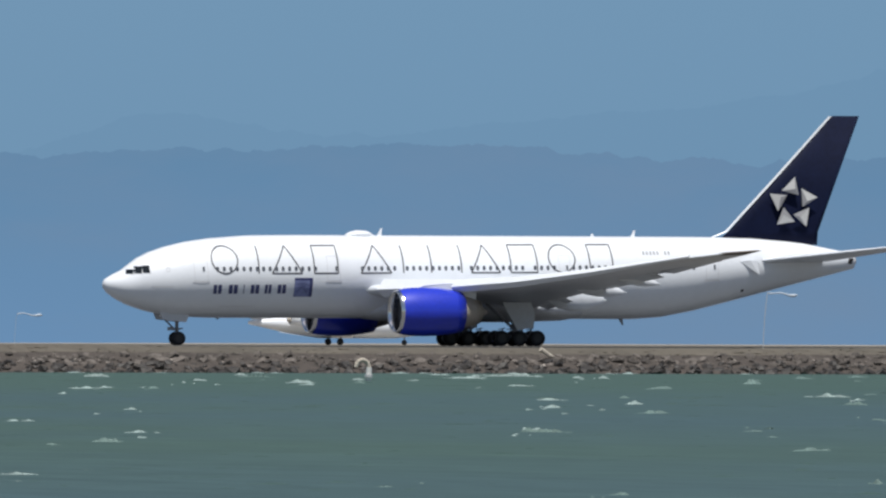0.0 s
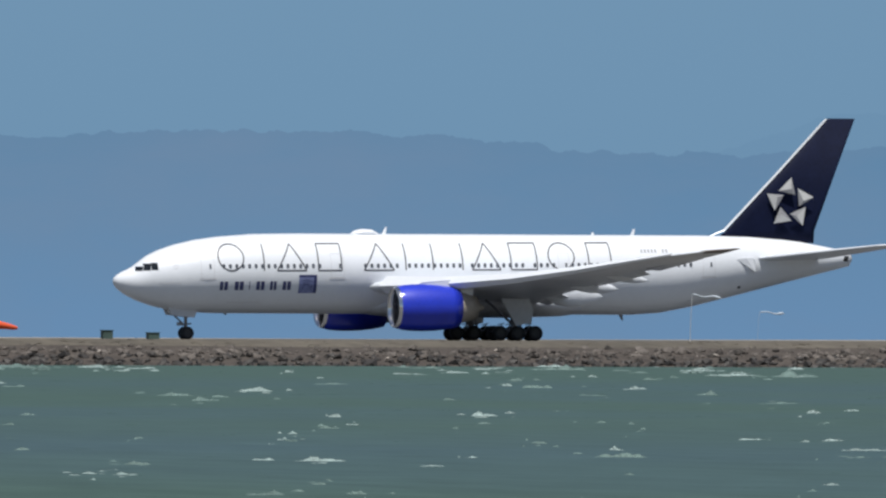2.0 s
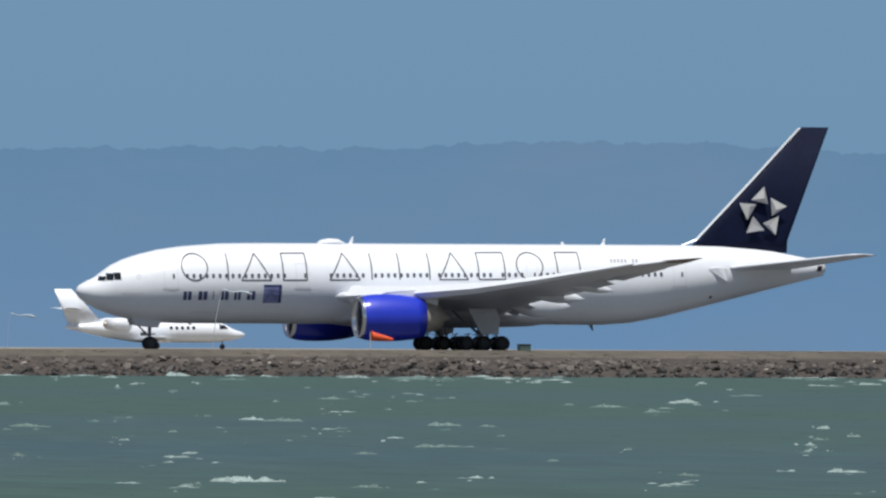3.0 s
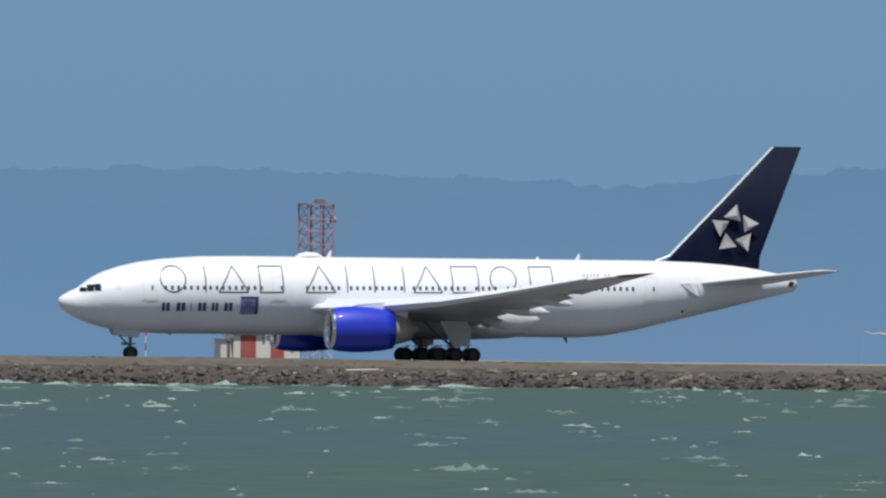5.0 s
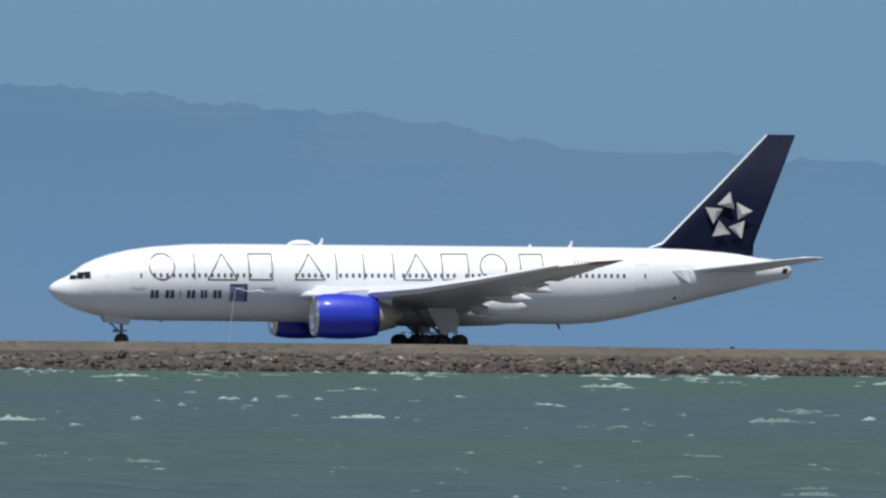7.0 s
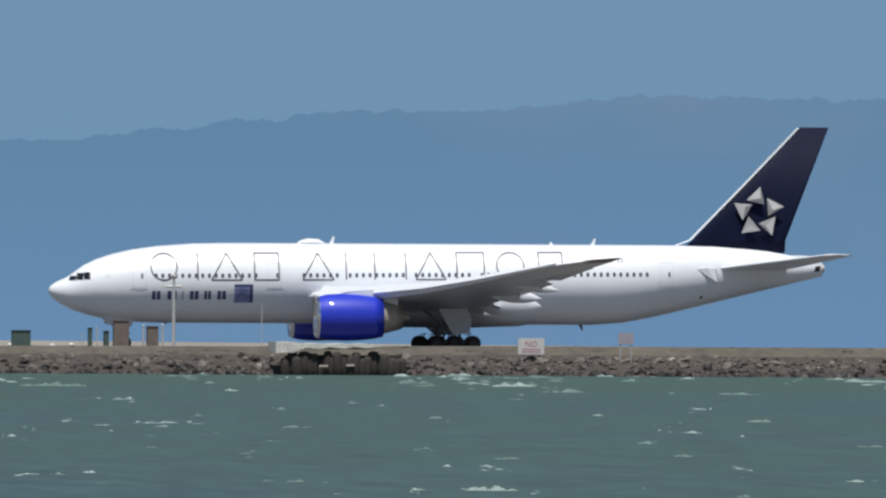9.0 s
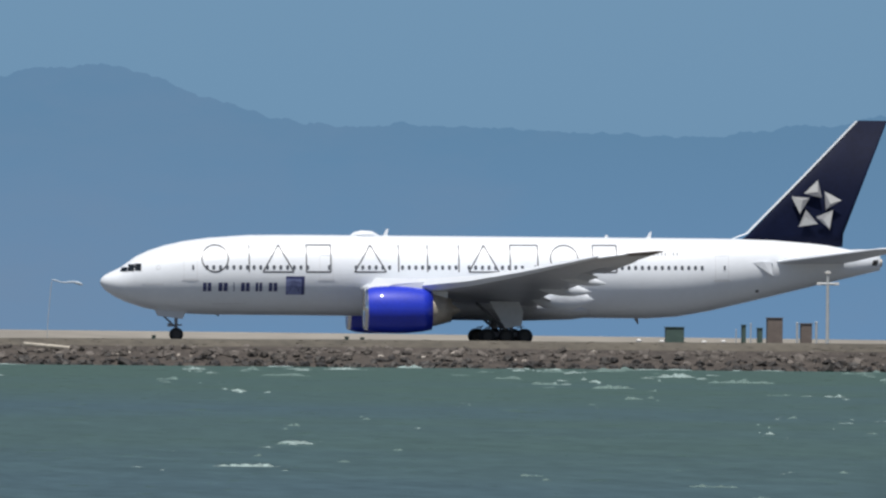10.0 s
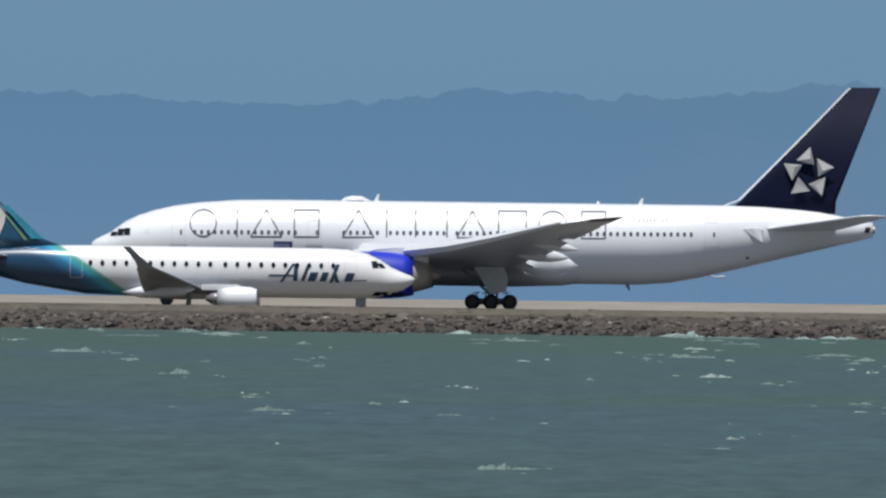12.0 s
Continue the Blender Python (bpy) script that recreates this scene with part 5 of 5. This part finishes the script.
def timber_piece(x, z, length, r, tilt, label):
    bm = tube((-length / 2, 0, 0), (length / 2, 0, 0), r, r * 0.8, 9)
    ob = part("driftwood_log", bm, M["driftwood"])
    tagged(ob, label, "log", "stranded logs")
    s = 6 * (z - 0.15 + 0.5) / (crest(x) - 0.42 + 0.5)
    ob.matrix_world = pose(x, bank_y(x) + min(s, 6) - 0.35, z + 0.08, 0, tilt, 5)


timber_piece(52.4, 1.02, 3.1, 0.13, 4.5, "long pale driftwood log lying on the rocks")
timber_piece(379.5, 0.98, 1.05, 0.14, 32, "short pale driftwood log leaning on the rocks")
timber_piece(244.5, 0.85, 2.2, 0.09, -2, "weathered plank lying across the rocks")


# ---- rock embankment ----
rock_rng = random.Random(11)


def rock_mesh(seed, sub=1):
    bm = bmesh.new()
    bmesh.ops.create_icosphere(bm, subdivisions=sub, radius=1)
    r = random.Random(seed)
    off = Vector((r.uniform(0, 50), r.uniform(0, 50), r.uniform(0, 50)))
    for v in bm.verts:
        v.co *= 1 + 0.42 * noise.noise(v.co * 0.9 + off) + 0.15 * noise.noise(v.co * 2.1 + off)
        for ax in range(3):
            v.co[ax] = max(-0.82, min(0.82, v.co[ax]))
    me = bpy.data.meshes.new("rock")
    bm.to_mesh(me)
    bm.free()
    return me


ROCKS = [rock_mesh(i) for i in range(9)]
SHAPES = [(np.array([v.co[:] for v in m.vertices]), np.array([p.vertices[:] for p in m.polygons])) for m in ROCKS]


def rock_pose(x, s, small=1.0):
    size = small * (0.11 + 0.30 * rock_rng.random() ** 2.0)
    if s < 1.8:
        size *= 1.25
    z = ground_z(x, max(0, s)) - 0.02 + (0.10 if s < 5.5 else -0.05) * rock_rng.random()
    return (Matrix.Translation((x, bank_y(x) + s, z)) @ Euler((rock_rng.uniform(-0.6, 0.6), rock_rng.uniform(-0.6, 0.6), rock_rng.uniform(0, 6.28))).to_matrix().to_4x4()
            @ Matrix.Diagonal((size * rock_rng.uniform(0.9, 1.6), size, size * rock_rng.uniform(0.6, 0.95), 1)))


store = {k: [[], [], 0] for k in ("rock", "wetrock", "palerock")}
single = []
x = -110.0
while x < 540:
    for _ in range(28):
        s = rock_rng.uniform(0.2, 6.7)
        if s > 5.0 and rock_rng.random() < 0.35 + 0.4 * (s - 5.0):
            continue
        xx = x + rock_rng.random()
        pale = rock_rng.random() < 0.045 + 0.14 * max(0, noise.noise((xx * 0.11, 4, 1)))
        m = rock_pose(xx, s, 0.55 if pale else 1.0)
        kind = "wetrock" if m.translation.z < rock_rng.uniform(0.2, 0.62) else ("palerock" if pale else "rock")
        k = rock_rng.randrange(9)
        if 84 < xx < 96 and len(single) < 290:
            single.append((k, m, kind))
            continue
        v, f = SHAPES[k]
        mm = np.array(m)
        st = store[kind]
        st[0].append(v @ mm[:3, :3].T + mm[:3, 3])
        st[1].append(f + st[2])
        st[2] += len(v)
    x += 1.0
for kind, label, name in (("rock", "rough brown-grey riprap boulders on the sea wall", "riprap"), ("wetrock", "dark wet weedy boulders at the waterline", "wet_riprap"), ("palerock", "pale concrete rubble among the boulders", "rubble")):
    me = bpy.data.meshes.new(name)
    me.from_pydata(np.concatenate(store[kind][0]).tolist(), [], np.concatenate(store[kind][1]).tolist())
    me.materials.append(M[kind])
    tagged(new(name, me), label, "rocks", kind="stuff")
made = {}
for k, m, kind in single:
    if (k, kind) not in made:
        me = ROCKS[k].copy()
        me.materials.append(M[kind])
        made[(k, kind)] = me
    ob = new("rock", made[(k, kind)])
    ob.parent = embankment
    ob.matrix_world = m


# ---- grass tufts along the crest ----
bm_v, bm_f = [], []
tuft_rng = random.Random(5)
for i in range(5000):
    x = tuft_rng.uniform(-110, 540)
    s = tuft_rng.uniform(6.2, 14)
    h, w = tuft_rng.uniform(0.01, 0.05), tuft_rng.uniform(0.08, 0.35)
    z = ground_z(x, s) - 0.02
    y = bank_y(x) + s
    n = len(bm_v)
    bm_v += [(x - w, y, z), (x + w, y, z), (x + w * 0.4, y + 0.05, z + h), (x - w * 0.3, y - 0.04, z + h * 0.8), (x, y + 0.15, z)]
    bm_f += [(n, n + 1, n + 2, n + 3), (n + 1, n + 4, n + 2), (n, n + 3, n + 4)]
me = bpy.data.meshes.new("grass")
me.from_pydata(bm_v, [], bm_f)
me.materials.append(M["grass"])
tagged(new("grass", me), "low dry grass along the embankment top", "grass", kind="stuff")


# ---- waves and whitecaps ----
LENS = 28032.0


def sea_pieces(seed, count, wide, tall, low_bias, jag, near=47.0, far=285.0):
    """Crests scattered over the bay: rows of small ridges, broader and taller with distance."""
    r = random.Random(seed)
    V, Fc = [], []
    for _ in range(count):
        az = r.uniform(-3.2, 23.6)
        drop = near + (far - near) * r.random() ** low_bias
        d = EYE_Z / (drop / LENS)
        d = min(d, 1000)
        w = r.uniform(*wide) * (0.5 + r.random()) * d / LENS
        h = r.uniform(*tall) * d / LENS
        n = 9
        cx, cy = d * math.sin(radians(az)), d * math.cos(radians(az))
        base = len(V)
        ph = r.uniform(0, 6)
        lean = r.uniform(-0.12, 0.12) * h
        for i in range(n):
            u = i / (n - 1)
            env = math.sin(math.pi * u) ** 0.7
            top = h * env * (1 - jag + jag * r.random())
            x = cx + (u - 0.5) * w
            y = cy + 0.6 * math.sin(u * 3 + ph) * h
            V += [(x, y - h * 1.6, -0.02 + lean * (u - 0.5)), (x, y, top - 0.01), (x, y + h * 1.6, -0.02)]
        for i in range(n - 1):
            a = base + 3 * i
            Fc += [(a, a + 3, a + 4, a + 1), (a + 1, a + 4, a + 5, a + 2)]
    return V, Fc


def sea_object(name, mat, label, *args):
    V, Fc = sea_pieces(*args)
    me = bpy.data.meshes.new(name)
    me.from_pydata(V, [], Fc)
    me.materials.append(mat)
    for p in me.polygons:
        p.use_smooth = True
    return tagged(new(name, me), label, "waves", kind="stuff")


def on_sea(az, drop):
    """The place on the water that lies so far below the horizon."""
    r = min(EYE_Z * LENS / drop, 1003.0)
    return r * math.sin(radians(az)), r * math.cos(radians(az)), r / LENS


def breaker(V, Fc, r, az, drop, wide, tall, n):
    """One broken crest: a ragged ridge with uneven peaks, torn gaps and thin ends."""
    peak, base = r.uniform(0.2, 0.8), len(V)
    sharp, lean, ph = r.uniform(0.4, 1.0), r.gauss(0.0, 0.008), r.uniform(0, 90)
    for i in range(n):
        u = i / (n - 1)
        env = (u / peak if u < peak else (1 - u) / (1 - peak)) ** sharp
        x, y, k = on_sea(az + math.degrees((u - 0.5) * wide / LENS), drop - lean * (u - 0.5) * min(wide, 45))
        torn = 0.75 + 0.8 * noise.noise((u * wide * 0.075, ph, 2)) + 0.3 * noise.noise((u * wide * 0.3, ph, 9))
        h = tall * k * (0.10 + 0.90 * env) * max(0.0, torn) * r.uniform(0.8, 1.05)
        V += [(x, y - 1.5 * h - 0.02, -0.03), (x + r.uniform(-0.25, 0.25) * k, y, h - 0.012), (x, y + 1.5 * h + 0.02, -0.03)]
    for i in range(n - 1):
        a = base + 3 * i
        Fc += [(a, a + 3, a + 4, a + 1), (a + 1, a + 4, a + 5, a + 2)]


def whitecaps(seed, count, mat, label, bias, strength):
    r = random.Random(seed)
    V, Fc = [], []
    for _ in range(count):
        az, drop = r.uniform(-3.2, 23.6), 50 + 225 * r.random() ** bias
        if az < 4 and r.random() < 0.4:
            continue
        wide = strength * min(95, 14 + r.expovariate(1 / 22))
        breaker(V, Fc, r, az, drop, wide, strength * r.uniform(2.6, 5.0 + 0.06 * wide), 9 + int(wide / 1.6))
        for _ in range(r.choice((0, 1, 2, 3, 4))):
            breaker(V, Fc, r, az + math.degrees(r.gauss(0, 0.8) * wide / LENS), drop + r.uniform(-4, 6), wide * r.uniform(0.15, 0.6), r.uniform(1.8, 4.2), 9)
    me = bpy.data.meshes.new("whitecaps")
    me.from_pydata(V, [], Fc)
    me.materials.append(mat)
    for p in me.polygons:
        p.use_smooth = True
    return tagged(new("whitecaps", me), label, "waves", kind="stuff")


SEA = [sea_object("wave_crests", M["wave"], "low wind-driven green wave crests", 21, 2600, (14, 80), (0.7, 2.2), 1.0, 0.6),
       sea_object("wave_crests", M["wave"], "low wind-driven green wave crests", 22, 2600, (10, 60), (0.6, 2.0), 0.9, 0.6),
       whitecaps(23, 290, M["foam"], "broken white whitecaps on the waves", 2.4, 1.05),
       whitecaps(24, 95, M["foam"], "broken white whitecaps on the waves", 1.2, 0.9),
       whitecaps(25, 330, M["thinfoam"], "thin grey-green foam trailing behind the waves", 1.9, 1.2),
       whitecaps(26, 170, M["thinfoam"], "thin grey-green foam trailing behind the waves", 1.2, 1.0)]


def splash(seed):
    r = random.Random(seed)
    V, Fc = [], []
    x = -100.0
    while x < 530:
        x += r.expovariate(1 / 4.2)
        burst = r.random() > 0.82
        w, h = (r.uniform(1.2, 2.8), r.uniform(0.22, 0.5)) if burst else (r.uniform(0.4, 2.0), r.uniform(0.03, 0.12))
        n, base, ph = 15 if burst else 8, len(V), r.uniform(0, 50)
        for i in range(n):
            u = i / (n - 1)
            t = h * math.sin(math.pi * u) ** 0.8 * max(0, 0.6 + 0.8 * noise.noise((u * 3.2, ph, 0))) * r.uniform(0.75, 1.05)
            y = bank_y(x) - 0.35 + r.uniform(-0.1, 0.1)
            V += [(x + w * u, y - 0.3, -0.03), (x + w * u, y, t - 0.015), (x + w * u, y + 0.4, -0.03)]
        for i in range(n - 1):
            a = base + 3 * i
            Fc += [(a, a + 3, a + 4, a + 1), (a + 1, a + 4, a + 5, a + 2)]
    me = bpy.data.meshes.new("shore_foam")
    me.from_pydata(V, [], Fc)
    me.materials.append(M["foam"])
    return tagged(new("shore_foam", me), "white foam breaking on the rocks", "foam", kind="stuff")


surf = splash(31)


# ---- what moves ----
def motions():
    steps = [i * 0.5 for i in range(25)]
    # the wide-body gathers speed towards the left
    nose = lambda t: -32.0 + (12 - t) * 28.945 + (144 - t * t)
    walk(wide_body, [(t, pose(nose(t), RUNWAY_Y, RUNWAY_Z + 0.004)) for t in steps])
    # the regional jet taxies the other way, nearer the shore
    walk(commuter, [(t, pose(-4.8 - 9.0 * (12 - t), 1075, 0.5, 0, 0, 180)) for t in steps])
    # two business jets taxi beyond the runway
    walk(bizjet, [(t, pose(539.6 + 6.5 * t, 1420, field_z(540, 1420), 0, 0, 180)) for t in steps])
    walk(bizjet_two, [(t, pose(419.1 + 8.0 * (t - 3), 1420, field_z(420, 1420), 0, 0, 180)) for t in steps])
    # the sea drifts with the wind
    for k, ob in enumerate(SEA):
        v, p = (1.1, 0.7, 1.5, 0.9, 1.2, 0.8)[k], 1.3 * k
        walk(ob, [(t, pose(v * (t - 6), 0.0, SEA_Z + 0.006 * math.sin(1.9 * t + p))) for t in steps])
    walk(surf, [(t, pose(0.25 * math.sin(2.2 * t), 0.1 * math.sin(1.4 * t), SEA_Z + 0.04 * math.sin(2.6 * t))) for t in steps])


motions()
